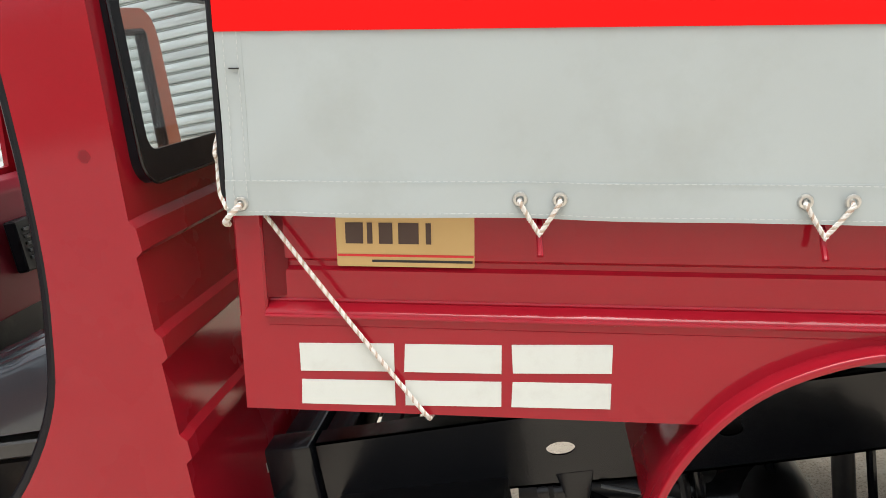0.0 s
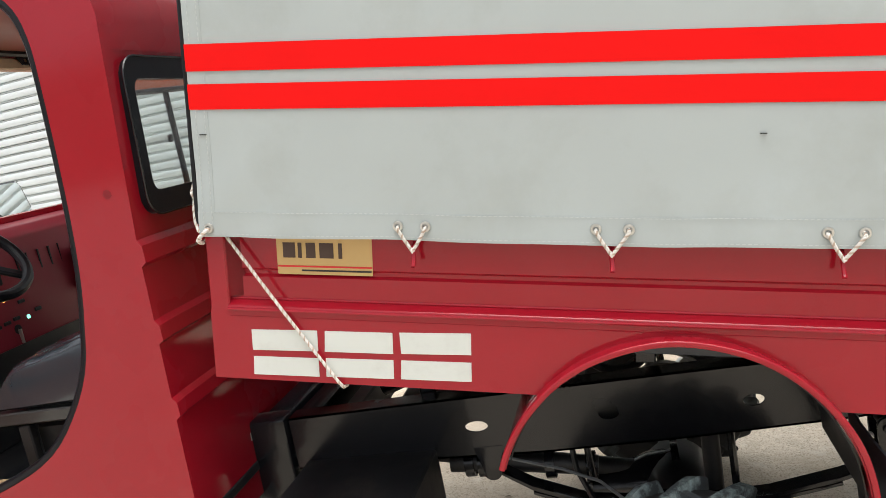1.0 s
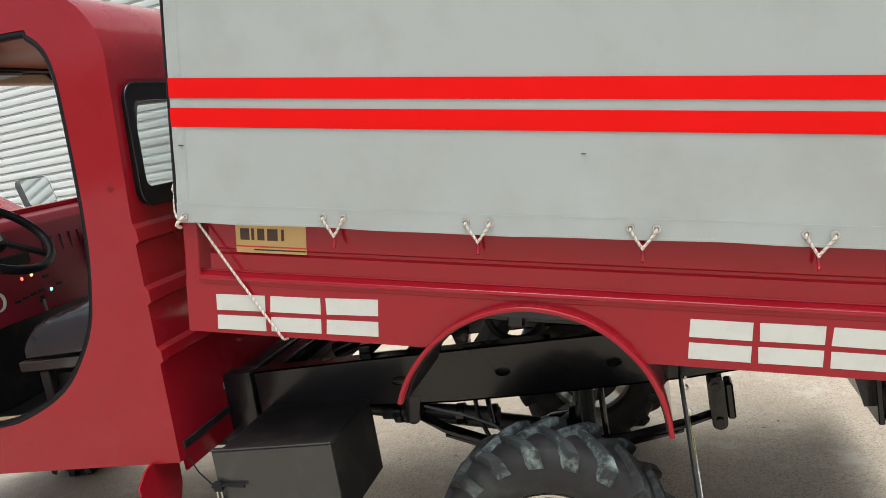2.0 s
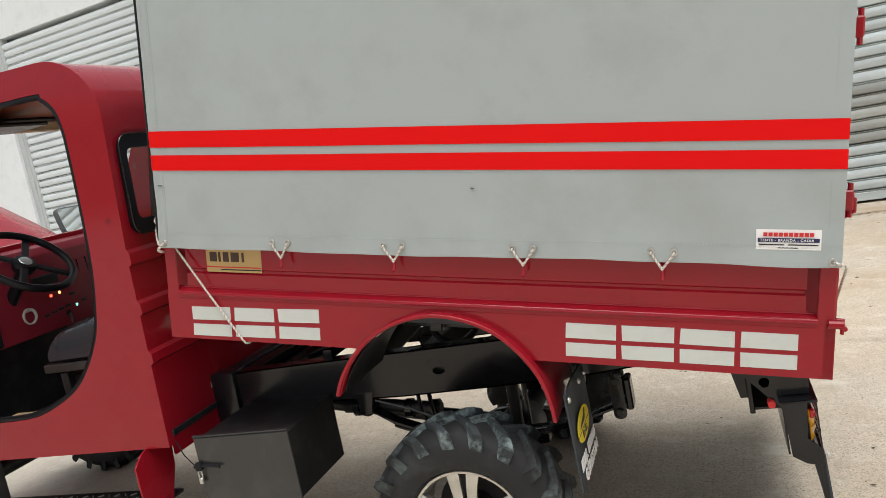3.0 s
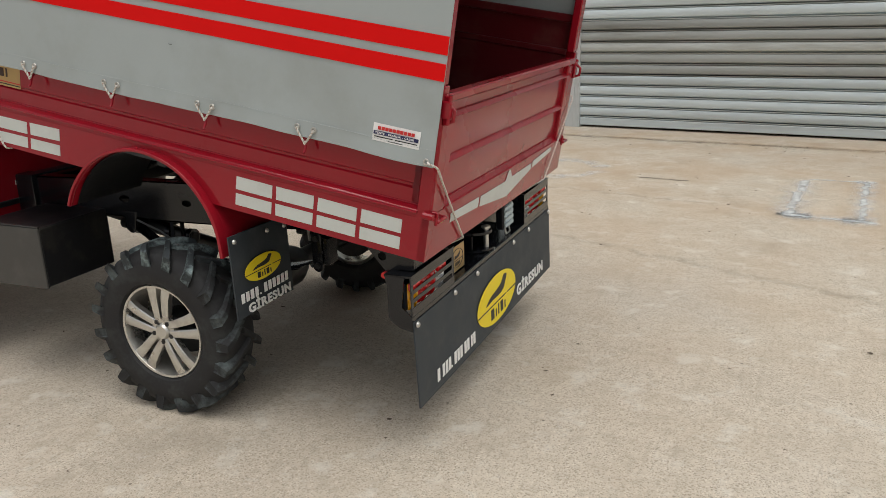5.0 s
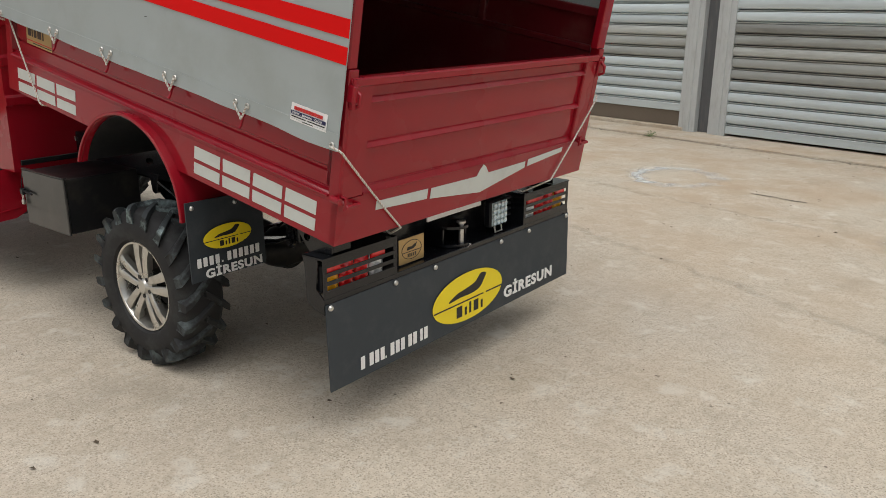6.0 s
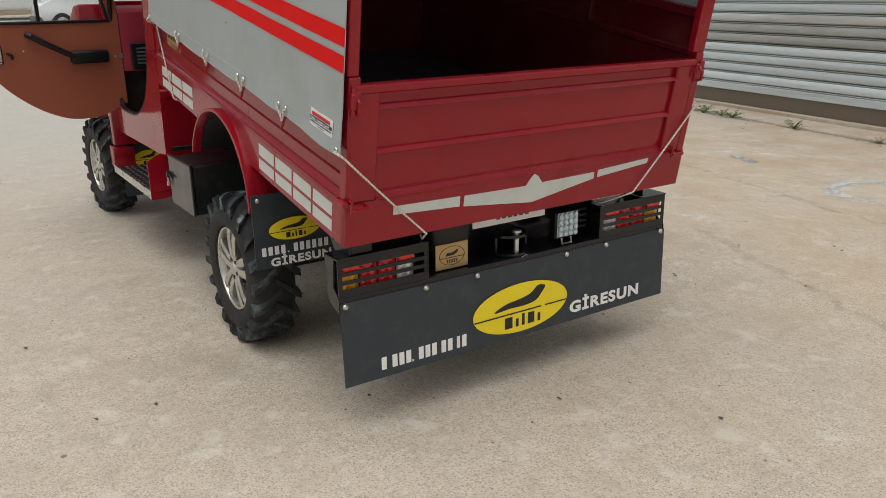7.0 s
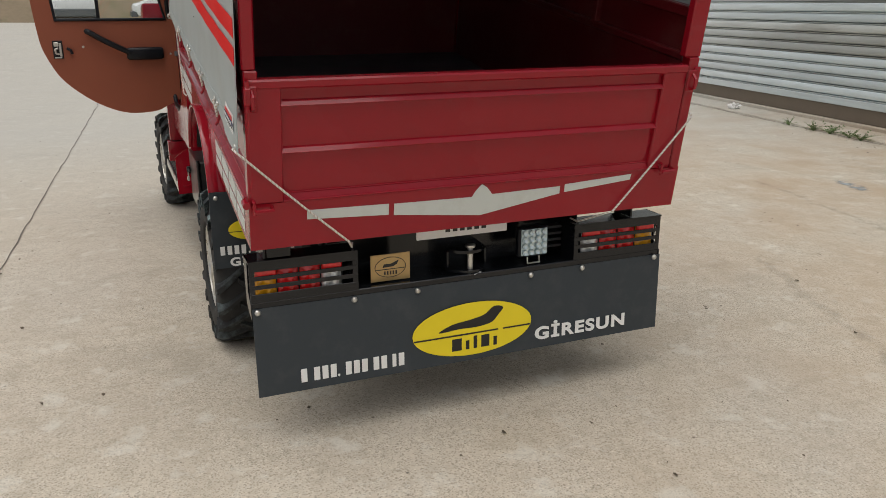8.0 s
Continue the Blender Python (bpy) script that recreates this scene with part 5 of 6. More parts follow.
bed = part("load_bed", box(0.02, BL - 0.03, 0.026, BW - 0.026, 0.10, 0.125, 0.003), BEDFLOOR, truck, "red steel load bed, tipped up at its front", frame_m=BED)
SIDES = ((0.0, 1), (BW, -1))
for v0, s in SIDES:
    lo, hi = sorted((v0, v0 + s * 0.028))
    part("side_skirt", prism(skirt_outline(ARC_R - 0.01), "y", lo, hi), RED, bed, frame_m=BED)
    lo, hi = sorted((v0 - s * 0.004, v0 + s * 0.032))
    part("side_rail", prism([(lo, 0.173), (hi, 0.173), (hi, 0.206), (lo, 0.182)] if s > 0 else
                            [(lo, 0.173), (hi, 0.173), (hi, 0.182), (lo, 0.206)], "x", 0.045, BL - 0.045, bev=0.0045), RED, bed, frame_m=BED)
    part("rail_bead", tube([(0.048, v0 - s * 0.0045, 0.1765), (BL - 0.048, v0 - s * 0.0045, 0.1765)], 0.0042, 8), RED, bed, frame_m=BED)
    part("rail_bead", tube([(0.048, v0 + s * 0.018, 0.1985), (BL - 0.048, v0 + s * 0.018, 0.1985)], 0.0036, 8), RED, bed, frame_m=BED)
    part("fold_line", tube([(0.05, v0 - s * 0.0002, 0.158), (BL - 0.05, v0 - s * 0.0002, 0.158)], 0.0010, 6), RED, bed, frame_m=BED)
    lo, hi = sorted((v0, v0 + s * 0.045))
    for u in (0.0, BL - 0.05):
        part("corner_post", box(u, u + 0.05, lo, hi, 0.168, 0.62, 0.004), RED, bed, frame_m=BED)
    # recessed panel with two pressed creases
    d = lambda x: v0 + s * x
    profile = [(0.188, 0.022), (0.250, 0.022), (0.256, 0.030), (0.268, 0.030), (0.274, 0.022), (0.440, 0.022), (0.446, 0.030), (0.458, 0.030), (0.464, 0.022), (0.60, 0.022)]
    bm = bmesh.new()
    rows = [[bm.verts.new((u, d(x), w)) for w, x in profile] for u in (0.05, BL - 0.05)]
    for q in range(len(profile) - 1):
        bm.faces.new((rows[0][q], rows[1][q], rows[1][q + 1], rows[0][q + 1]))
    bmesh.ops.recalc_face_normals(bm, faces=bm.faces[:])
    bmesh.ops.solidify(bm, geom=bm.faces[:], thickness=0.003)
    part("side_panel", bm, RED, bed, frame_m=BED, smooth=20)
    lo, hi = sorted((v0 + s * 0.036, v0 + s * 0.040))
    part("inner_lining", box(0.05, BL - 0.05, lo, hi, 0.126, 0.594), RED_SHADED, bed, "dusty red inner face of the bed side, shade in its colour", frame_m=BED)
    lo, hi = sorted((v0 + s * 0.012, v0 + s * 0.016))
    part("inner_board", box(0.06, BL - 0.05, lo, hi, 0.626, 0.758), RED_SHADED, bed, "red board inside the cover, shade in its colour", frame_m=BED)
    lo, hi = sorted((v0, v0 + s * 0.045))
    part("top_rail", box(0.05, BL - 0.05, lo, hi, 0.595, 0.625, 0.005), RED_SHADED, bed, frame_m=BED)
    # slim bent strips in the panel's front and back corners
    for u, u2 in ((0.051, 0.085), (BL - 0.085, BL - 0.051)):
        bm = bmesh.new()
        vs = [(u if u < 1 else u2, d(0.003), 0.206), (u if u < 1 else u2, d(0.003), 0.594), (u2 if u < 1 else u, d(0.0215), 0.594), (u2 if u < 1 else u, d(0.0215), 0.206)]
        bm.faces.new([bm.verts.new(v) for v in vs])
        bmesh.ops.solidify(bm, geom=bm.faces[:], thickness=0.002)
        part("panel_return", bm, RED, bed, frame_m=BED)
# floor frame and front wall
part("bed_front", box(0.0, 0.028, 0.03, BW - 0.03, 0.0, 1.15, 0.004), RED_SHADED, bed, frame_m=BED)
# added tan sheet, only there to give the cab's back a tan reflection
part("reflection_board", box(-0.006, -0.001, 0.03, BW - 0.03, 0.0, 0.60), BOARD, bed, "tan board added on the bed's front to tint the cab's reflections", frame_m=BED)
part("rear_sill", box(BL - 0.06, BL - 0.03, 0.03, BW - 0.03, 0.0, 0.16, 0.004), RED, bed, frame_m=BED)

# reflector patches, three pairs ahead of the wheel and four behind it
for cols, start in ((3, 0.103), (4, 1.528)):
    pitch = (0.636 - 0.103 + 0.017) / 3 if cols == 3 else (2.234 - 1.530 + 0.017) / 4
    for c in range(cols):
        for w0, w1 in ((0.086, 0.137), (0.024, 0.070)):
            u0 = start + pitch * c
            j = random.uniform(-0.0015, 0.0015)
            k0, k1 = ((0.011 * (1 - c / 3), 0.011 * (1 - (c + 1) / 3)) if cols == 3 else (0.0, 0.0))     # the front ones are stuck on askew
            part("reflector", prism([(u0 + j, w0 - k0), (u0 + pitch - 0.018, w0 - k1 + j), (u0 + pitch - 0.018, w1 - k1 + j), (u0 - j, w1 - k0)], "y", -0.0018, -0.0003), REFLECT, bed, frame_m=BED)

# gold sticker with its printed bars
st = part("name_sticker", prism(rounded(0.172, 0.405, 0.260, 0.350, 0.003), "y", 0.0185, 0.0195), GOLD, bed, "gold sticker with black and red printed bars", frame_m=BED)
for u0, u1, w0, w1, m in ((0.173, 0.404, 0.2775, 0.2815, INKRED), (0.232, 0.402, 0.2680, 0.2720, INK)):
    part("sticker_line", box(u0, u1, 0.0175, 0.0184, w0, w1), m, bed, frame_m=BED)
for u0, u1 in ((0.188, 0.218), (0.225, 0.234), (0.245, 0.268), (0.278, 0.312), (0.324, 0.333)):
    part("sticker_bar", box(u0, u1, 0.0172, 0.0184, 0.300, 0.336), INKBROWN, bed, frame_m=BED)


def wheel_arch(v0, s):
    """Curved guard over a rear wheel with a thick rolled lip."""
    lip0 = v0 - s * 0.030

    def at(a, b):
        ang = radians(168 - (168 - 8) * a)
        r = 0.396 + 0.010 * min(1.0, b / 0.1)
        return Vector((ARC_U + r * math.cos(ang), lip0 + s * 0.40 * b, ARC_W + r * math.sin(ang)))

    ob = part("wheel_arch", sheet(at, 40, 10, 0.004), RED, truck, "red wheel arch with a rolled lip, dark inside", frame_m=BED)

    def inner(a, b):
        ang = radians(167 - (167 - 9) * a)
        return Vector((ARC_U + (ARC_R - 0.024) * math.cos(ang), lip0 + s * (0.03 + 0.37 * b), ARC_W + (ARC_R - 0.024) * math.sin(ang)))

    part("arch_lining", sheet(inner, 40, 2, 0.003), DARK, ob, "black lining", frame_m=BED)
    # square-edged lip: a flat ledge on top, a narrow face, softly broken edges
    sect = [(0.4075, 0.004), (0.4082, -0.036), (0.4076, -0.0385), (0.4055, -0.0402), (0.4030, -0.0407), (0.3975, -0.0407), (0.3950, -0.0395), (0.3940, -0.0370), (0.3940, 0.004)]

    def lip(a, b):
        r, y = sect[round(b * (len(sect) - 1))]
        ang = radians(168 - (168 - 8) * a)
        r += 0.0008 * math.sin(a * 31) * (y < -0.03)
        return Vector((ARC_U + r * math.cos(ang), v0 + s * y, ARC_W + r * math.sin(ang)))

    bm = sheet(lip, 64, len(sect) - 1)
    bmesh.ops.recalc_face_normals(bm, faces=bm.faces[:])
    part("arch_lip", bm, RED, ob, frame_m=BED, smooth=40)
    return ob


wheel_arch(0.0, 1)
wheel_arch(BW, -1)


# tailgate ------------------------------------------------------------
def build_tailgate():
    u = BL
    body = bmesh.new()
    # flat lower apron
    prism([(0.0, 0.0), (BW, 0.0), (BW, 0.170), (0.0, 0.170)], "x", u - 0.028, u + 0.002, None, body)
    tg = part("tailgate", body, RED, truck, "red pressed-steel tailgate with grey reflective strips", frame_m=BED)
    panel = [(0.170, 0.004), (0.200, -0.016), (0.268, -0.0125), (0.340, -0.016), (0.344, 0.004), (0.347, 0.006), (0.360, -0.007), (0.363, -0.016),
             (0.436, -0.0125), (0.500, -0.016), (0.504, 0.004), (0.507, 0.006), (0.520, -0.007), (0.523, -0.016), (0.560, -0.016)]
    bm = bmesh.new()
    rows = [[bm.verts.new((u + x, v, w)) for w, x in panel] for v in (0.115, BW - 0.15)]
    for q in range(len(panel) - 1):
        bm.faces.new((rows[0][q], rows[1][q], rows[1][q + 1], rows[0][q + 1]))
    bmesh.ops.recalc_face_normals(bm, faces=bm.faces[:])
    bmesh.ops.solidify(bm, geom=bm.faces[:], thickness=0.003)
    part("gate_panel", bm, RED, tg, frame_m=BED, smooth=20)
    part("gate_stile", box(u - 0.026, u + 0.004, 0.008, 0.118, 0.170, 0.585, 0.005), RED, tg, frame_m=BED)
    part("gate_stile", box(u - 0.026, u + 0.004, BW - 0.155, BW - 0.05, 0.170, 0.590, 0.005), RED, tg, frame_m=BED)
    part("gate_top_rail", box(u - 0.030, u + 0.010, 0.008, BW - 0.05, 0.563, 0.594, 0.006), RED, tg, frame_m=BED)
    for w, x, r in ((0.176, 0.003, 0.0045), (0.199, -0.014, 0.0035)):
        part("gate_bead", tube([(u + x, 0.118, w), (u + x, BW - 0.155, w)], r, 8), RED, tg, frame_m=BED)
    # reflective strips: a shallow V with a peak in its middle
    for pts in ([(0.196, 0.100), (0.494, 0.086), (0.494, 0.129), (0.196, 0.134)],
                [(0.514, 0.083), (0.860, 0.046), (1.198, 0.104), (1.196, 0.134), (0.905, 0.128), (0.880, 0.158), (0.858, 0.172), (0.836, 0.150), (0.820, 0.124), (0.514, 0.127)],
                [(1.218, 0.107), (1.520, 0.134), (1.523, 0.158), (1.218, 0.140)]):
        part("reflective_strip", prism(pts, "x", u + 0.0035, u + 0.0050), REFLECT, tg, frame_m=BED)
    for v, w in ((0.045, 0.155), (BW - 0.07, 0.165)):
        bm = tube([(u + 0.004, v - 0.028, w + 0.01), (u + 0.030, v - 0.028, w), (u + 0.030, v + 0.032, w), (u + 0.004, v + 0.032, w)], 0.008, 8)
        tube([(u + 0.004, v - 0.03, w + 0.03), (u + 0.022, v - 0.03, w + 0.03), (u + 0.022, v - 0.03, w - 0.015)], 0.006, 8, bm)
        part("gate_hook", bm, RED, tg, frame_m=BED)
        if v < 1:
            part("gate_pivot", tube([(u - 0.02, v - 0.055, w + 0.02), (u + 0.02, v - 0.055, w + 0.02)], 0.013, 10), RED, tg, frame_m=BED)
    for v in (0.022, BW - 0.03):
        bm = box(u + 0.002, u + 0.014, v - 0.018, v + 0.018, 0.49, 0.575, 0.004)
        tube([(u + 0.014, v, 0.50), (u + 0.035, v, 0.51), (u + 0.035, v, 0.545), (u + 0.014, v, 0.56)], 0.007, 8, bm)
        part("gate_latch", bm, RED, tg, frame_m=BED)
    return tg


build_tailgate()

# hoop frame that carries the cover
TOP = 1.62
hoop = part("cover_frame", box(BL - 0.045, BL - 0.005, -0.004, 0.040, 0.62, TOP - 0.03, 0.005), RED, truck, "red steel posts and bars under the cover", frame_m=BED)
part("frame_post", box(BL - 0.045, BL - 0.005, BW - 0.068, BW + 0.004, 0.62, TOP - 0.03, 0.005), RED, hoop, frame_m=BED)
for u in (0.02, 0.80, 1.58):
    for v in (0.0, BW - 0.04):
        part("frame_post", box(u, u + 0.04, v, v + 0.04, 0.62, TOP - 0.03, 0.004), RED_SHADED, hoop, frame_m=BED)
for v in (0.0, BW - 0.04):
    part("frame_bar", box(0.02, BL - 0.01, v, v + 0.04, 0.76, 0.80, 0.004), RED_SHADED, hoop, frame_m=BED)
    part("frame_bar", box(0.02, BL - 0.01, v, v + 0.04, TOP - 0.05, TOP - 0.015, 0.004), RED_SHADED, hoop, frame_m=BED)
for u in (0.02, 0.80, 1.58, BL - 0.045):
    part("frame_bow", box(u, u + 0.04, 0.0, BW, TOP - 0.05, TOP - 0.015, 0.004), RED_SHADED, hoop, frame_m=BED)
for w in (0.545, 1.03):
    bm = box(BL - 0.01, BL + 0.012, BW - 0.02, BW + 0.006, w - 0.04, w + 0.04, 0.004)
    part("frame_lug", bm, RED, hoop, frame_m=BED)
    bm = box(BL - 0.004, BL + 0.030, -0.004, 0.020, w - 0.03, w + 0.03, 0.005)
    tube([(BL + 0.02, 0.008, w - 0.05), (BL + 0.02, 0.008, w + 0.05)], 0.008, 8, bm)
    part("frame_lug", bm, RED, hoop, frame_m=BED)

# ---- canvas cover: a thing of its own that hangs on the frame ----
cover = thing("canvas_cover", BED @ T(BL / 2, BW / 2, 0.35), "grey canvas truck cover with two red stripes, laced to hooks", "truck cover")
HOOKS = (0.511, 0.942, 1.393, 1.831)
LOW = 0.354


def belly(u, w, s):
    """How far the side cloth stands off its frame: slack above, drawn in at the lacing."""
    fold = max(0.0, 1 - (w - LOW) / 0.3) * (0.5 + math.exp(-u / 0.25))
    n = 0.009 * fold * noise.noise((u * 9.0 - w * 7.0, w * 5.0, 11.0 + s)) + 0.0022 * noise.noise((u * 6.0 + w * 3.0, w * 2.5, 5.0 + s)) + noise.noise((u * 1.1, w * 1.3, 3.0 + s)) * 0.010 + noise.noise((u * 3.5, w * 2.0, 7.0 + s)) * 0.004
    edge = max(0.0, 1 - (w - LOW) / 0.16)
    pull = sum(math.exp(-((u - h) / 0.10) ** 2) for h in HOOKS) + math.exp(-((u - 0.03) / 0.12) ** 2)
    return 0.022 + n * (1 - 0.5 * edge) + edge * (0.006 - 0.012 * pull) + 0.004 * math.sin(u * 14.4 + 1.2) * edge


def cloth(v0, s, out=0.0, u0=0.003, u1=BL + 0.004, w0=LOW, w1=TOP, nu=90, nw=44, thick=0.0022, sag=True, slope=0.0):
    u1 = u1 if s > 0 else min(u1, BL - 0.045)

    def at(a, b):
        u, w = u0 + (u1 - u0) * a, w0 + (w1 - w0) * b - slope * a
        drop = 0.0
        if sag:
            drop = (1 - b) ** 6 * (0.0025 * math.sin(u * 5.0) + 0.0015 * math.sin(u * 16.0 + 1))
        return Vector((u, v0 - s * (belly(u, w, s) + out), w + drop))
    bm = sheet(at, nu, nw)
    bmesh.ops.recalc_face_normals(bm, faces=bm.faces[:])
    bmesh.ops.solidify(bm, geom=bm.faces[:], thickness=thick)
    return bm


def dashes(pts, r=0.0007, length=0.007, gap=0.0045):
    """Sewn stitches: short threads one after the other along pts."""
    bm = bmesh.new()
    pts = [Vector(p) for p in pts]
    at, legs = 0.0, []
    for a, b in zip(pts, pts[1:]):
        legs.append((at, a, b, (b - a).length))
        at += legs[-1][3]
    k, pos = 0, 0.0
    while pos < at - length:
        ends = []
        for d in (pos, pos + length):
            while k < len(legs) - 1 and d > legs[k][0] + legs[k][3]:
                k += 1
            ends.append(legs[k][1].lerp(legs[k][2], (d - legs[k][0]) / legs[k][3]))
        tube(ends, r, 4, bm)
        pos += length + gap
    return bm


for v0, s in SIDES:
    side = part("side_cloth", cloth(v0, s), CANVAS, cover, frame_m=BED, smooth=60)
    for w0, w1 in ((0.730, 0.789), (0.646, 0.702)):
        part("red_stripe", cloth(v0, s, 0.0022, w0=w0, w1=w1, nw=3, thick=0.0012, sag=False, slope=0.008), STRIPE, cover, "bright red stripe", frame_m=BED, smooth=60)
    part("hem", cloth(v0, s, 0.0018, w0=LOW - 0.001, w1=LOW + 0.058, nw=6, thick=0.0015), CANVAS, cover, frame_m=BED, smooth=60)
    for w in (LOW + 0.058, LOW + 0.006):
        pts = []
        for q in range(91):
            u = 0.004 + (BL - (0.001 if s > 0 else 0.052)) * q / 90
            b = (w - LOW) / (TOP - LOW)
            drop = (1 - b) ** 6 * (0.0025 * math.sin(u * 5.0) + 0.0015 * math.sin(u * 16.0 + 1))
            pts.append((u, v0 - s * (belly(u, w, s) + 0.0042), w + drop))
        part("hem_stitching", dashes(pts), THREAD, cover, frame_m=BED)
    part("front_seam", cloth(v0, s, 0.0009, u0=0.004, u1=0.046, w0=LOW + 0.002, w1=TOP, nu=3, thick=0.0007), CANVAS, cover, frame_m=BED, smooth=60)
    for u in (0.040, 0.018):
        for w0, w1 in ((LOW + 0.02, 0.648), (0.795, 1.56)):
            part("seam_stitching", dashes([(u, v0 - s * (belly(u, w0 + (w1 - w0) * q / 20, s) + 0.0040), w0 + (w1 - w0) * q / 20) for q in range(21)]), THREAD, cover, frame_m=BED)
    part("rear_seam", cloth(v0, s, 0.0009, u0=BL - (0.035 if s > 0 else 0.080), u1=BL + 0.0035, w0=LOW + 0.002, w1=TOP, nu=3, thick=0.0007), CANVAS, cover, frame_m=BED, smooth=60)
bm = sheet(lambda a, b: Vector((-0.012 + (BL + 0.016) * a, -0.022 + (BW + 0.024) * b, TOP + 0.03 * math.sin(math.pi * b))), 24, 16, 0.003)
part("roof_cloth", bm, CANVAS, cover, frame_m=BED)
bm = sheet(lambda a, b: Vector((-0.010 - 0.016 * math.sin(math.pi * a) ** 0.4 - 0.003 * math.sin(a * 9), -0.012 + (BW + 0.024) * a, 0.50 + (TOP - 0.50) * b)), 40, 12, 0.003)
part("front_cloth", bm, CANVAS, cover, frame_m=BED)
part("cloth_edge", tube([(-0.004, -0.015, LOW + 0.03), (-0.004, -0.015, TOP - 0.01)], 0.0062, 8), PLASTIC, cover, "dark bound edge", frame_m=BED)
# small dark marks on the cloth
for u, w, l in ((0.024, 0.589, 0.016), (1.222, 0.581, 0.013)):
    part("cloth_mark", box(u, u + l, -belly(u, w, 1) - 0.0052, -belly(u, w, 1) - 0.0020, w, w + 0.0022), INK, cover, frame_m=BED)


def eyelet(u, w, parent, y):
    prof = [(0.0055, 0.0), (0.0068, -0.0028), (0.0105, -0.0024), (0.0122, 0.0015)]
    part("eyelet", lathe(prof, 18), STEEL, parent, frame_m=BED @ T(u, y, w))


# maker's label on the cloth: printed bars only
part("maker_label", cloth(0.0, 1, 0.0030, u0=2.098, u1=2.276, w0=0.402, w1=0.462, nu=10, nw=3, thick=0.0008, sag=False), WHITE, cover, "white label with red and blue printed bars", frame_m=BED)
yl = -belly(2.19, 0.43, 1) - 0.0050
for q in range(10):
    a = 2.118 + 0.0140 * q
    part("label_bar", box(a, a + 0.0112, yl - 0.0006, yl + 0.0016, 0.4415, 0.4530), INKRED, cover, frame_m=BED)
part("label_band", box(2.103, 2.271, yl - 0.0006, yl + 0.0016, 0.4245, 0.4365), INKBLUE, cover, "dark blue printed band", frame_m=BED)
part("label_word", lettering("TENTE - BRANDA - \u00c7ADIR", 0.0072, BED @ Matrix(((1, 0, 0, 2.109), (0, 0, -1, yl - 0.0008), (0, 1, 0, 0.4270), (0, 0, 0, 1))) @ Matrix.Diagonal((1.06, 1, 0.3, 1)), bold=0.03), WHITE, cover, "white printed words")
for u0, u1, w0, w1 in ((2.106, 2.176, 0.4155, 0.4185), (2.186, 2.268, 0.4155, 0.4185), (2.160, 2.214, 0.4065, 0.4095)):
    part("label_line", box(u0, u1, yl - 0.0006, yl + 0.0016, w0, w1), INK, cover, frame_m=BED)

# hooks welded to the bed side
for v0, s in SIDES:
    for h in HOOKS:
        y = v0 + s * 0.012
        bm = tube([(h, y + s * 0.010, 0.346), (h, y - s * 0.014, 0.346), (h, y - s * 0.026, 0.336), (h, y - s * 0.030, 0.322), (h + 0.002, y - s * 0.036, 0.306), (h + 0.002, y - s * 0.044, 0.296)], 0.0052, 8)
        part("lacing_hook", bm, RED, bed, frame_m=BED)


# ropes ---------------------------------------------------------------
def rope_mesh(pts, r=0.0052, turns=380.0):
    """Three twisted strands: two pale, one flecked brown."""
    pts = [Vector(p) for p in pts]
    dense = []
    for a in range(len(pts) - 1):
        n = max(2, int((pts[a + 1] - pts[a]).length / 0.0025))
        dense += [pts[a].lerp(pts[a + 1], q / n) for q in range(n)]
    dense.append(pts[-1])
    strands = []
    length = 0.0
    frames = []
    up = None
    for a, p in enumerate(dense):
        d = (dense[min(a + 1, len(dense) - 1)] - dense[max(a - 1, 0)]).normalized()
        up = up or d.orthogonal().normalized()
        up = (up - d * up.dot(d)).normalized()
        if a:
            length += (p - dense[a - 1]).length
        frames.append((p, up.copy(), d.cross(up), length))
    for k in range(3):
        strands.append([p + r * 0.5 * (x * math.cos(turns * l + k * 2.094) + y * math.sin(turns * l + k * 2.094)) for p, x, y, l in frames])
    return strands


def build_rope(pts, label, f=BED, r=0.0040):
    strands = rope_mesh(pts, r)
    bm = tube(strands[0], r * 0.62, 5)
    tube(strands[1], r * 0.62, 5, bm)
    for face in bm.faces:
        face.material_index = 0
    n0 = len(bm.faces)
    tube(strands[2], r * 0.60, 5, bm)
    bm.faces.ensure_lookup_table()
    for face in bm.faces[n0:]:
        face.material_index = 1
    ob = finish("rope", bm, [ROPE_W, ROPE_B], None, f, smooth=60)
    return tagged(ob, label, "rope", "tie ropes of the cover")


def curve(a, b, sag, n=14, side=Vector((0, 0, -1))):
    a, b = Vector(a), Vector(b)
    return [a.lerp(b, q / n) + side * sag * math.sin(math.pi * q / n) for q in range(n + 1)]


for v0, s in SIDES:
    for h in HOOKS:
        half = 0.031 if h < 0.6 else 0.034
        w = 0.386
        yo = v0 - s * (belly(h - half, w, s) + 0.004)
        for d in (-half, half):
            if s > 0:
                eyelet(h + d, w, cover, yo - 0.001)
        ym = v0 - s * 0.024
        pts = [(h - half, yo + s * 0.006, w), (h - half, yo - s * 0.006, w - 0.004)] + curve((h - half + 0.002, yo - s * 0.006, w - 0.008), (h - 0.004, ym, 0.336), 0.001, 6)
        pts += [(h, ym - s * 0.002, 0.329)]
        pts += curve((h + 0.004, ym, 0.336), (h + half - 0.002, yo - s * 0.006, w - 0.008), 0.001, 6) + [(h + half, yo - s * 0.006, w - 0.004), (h + half, yo + s * 0.006, w)]
        build_rope(pts, "short white rope lacing the cover to a red hook", r=0.0040)
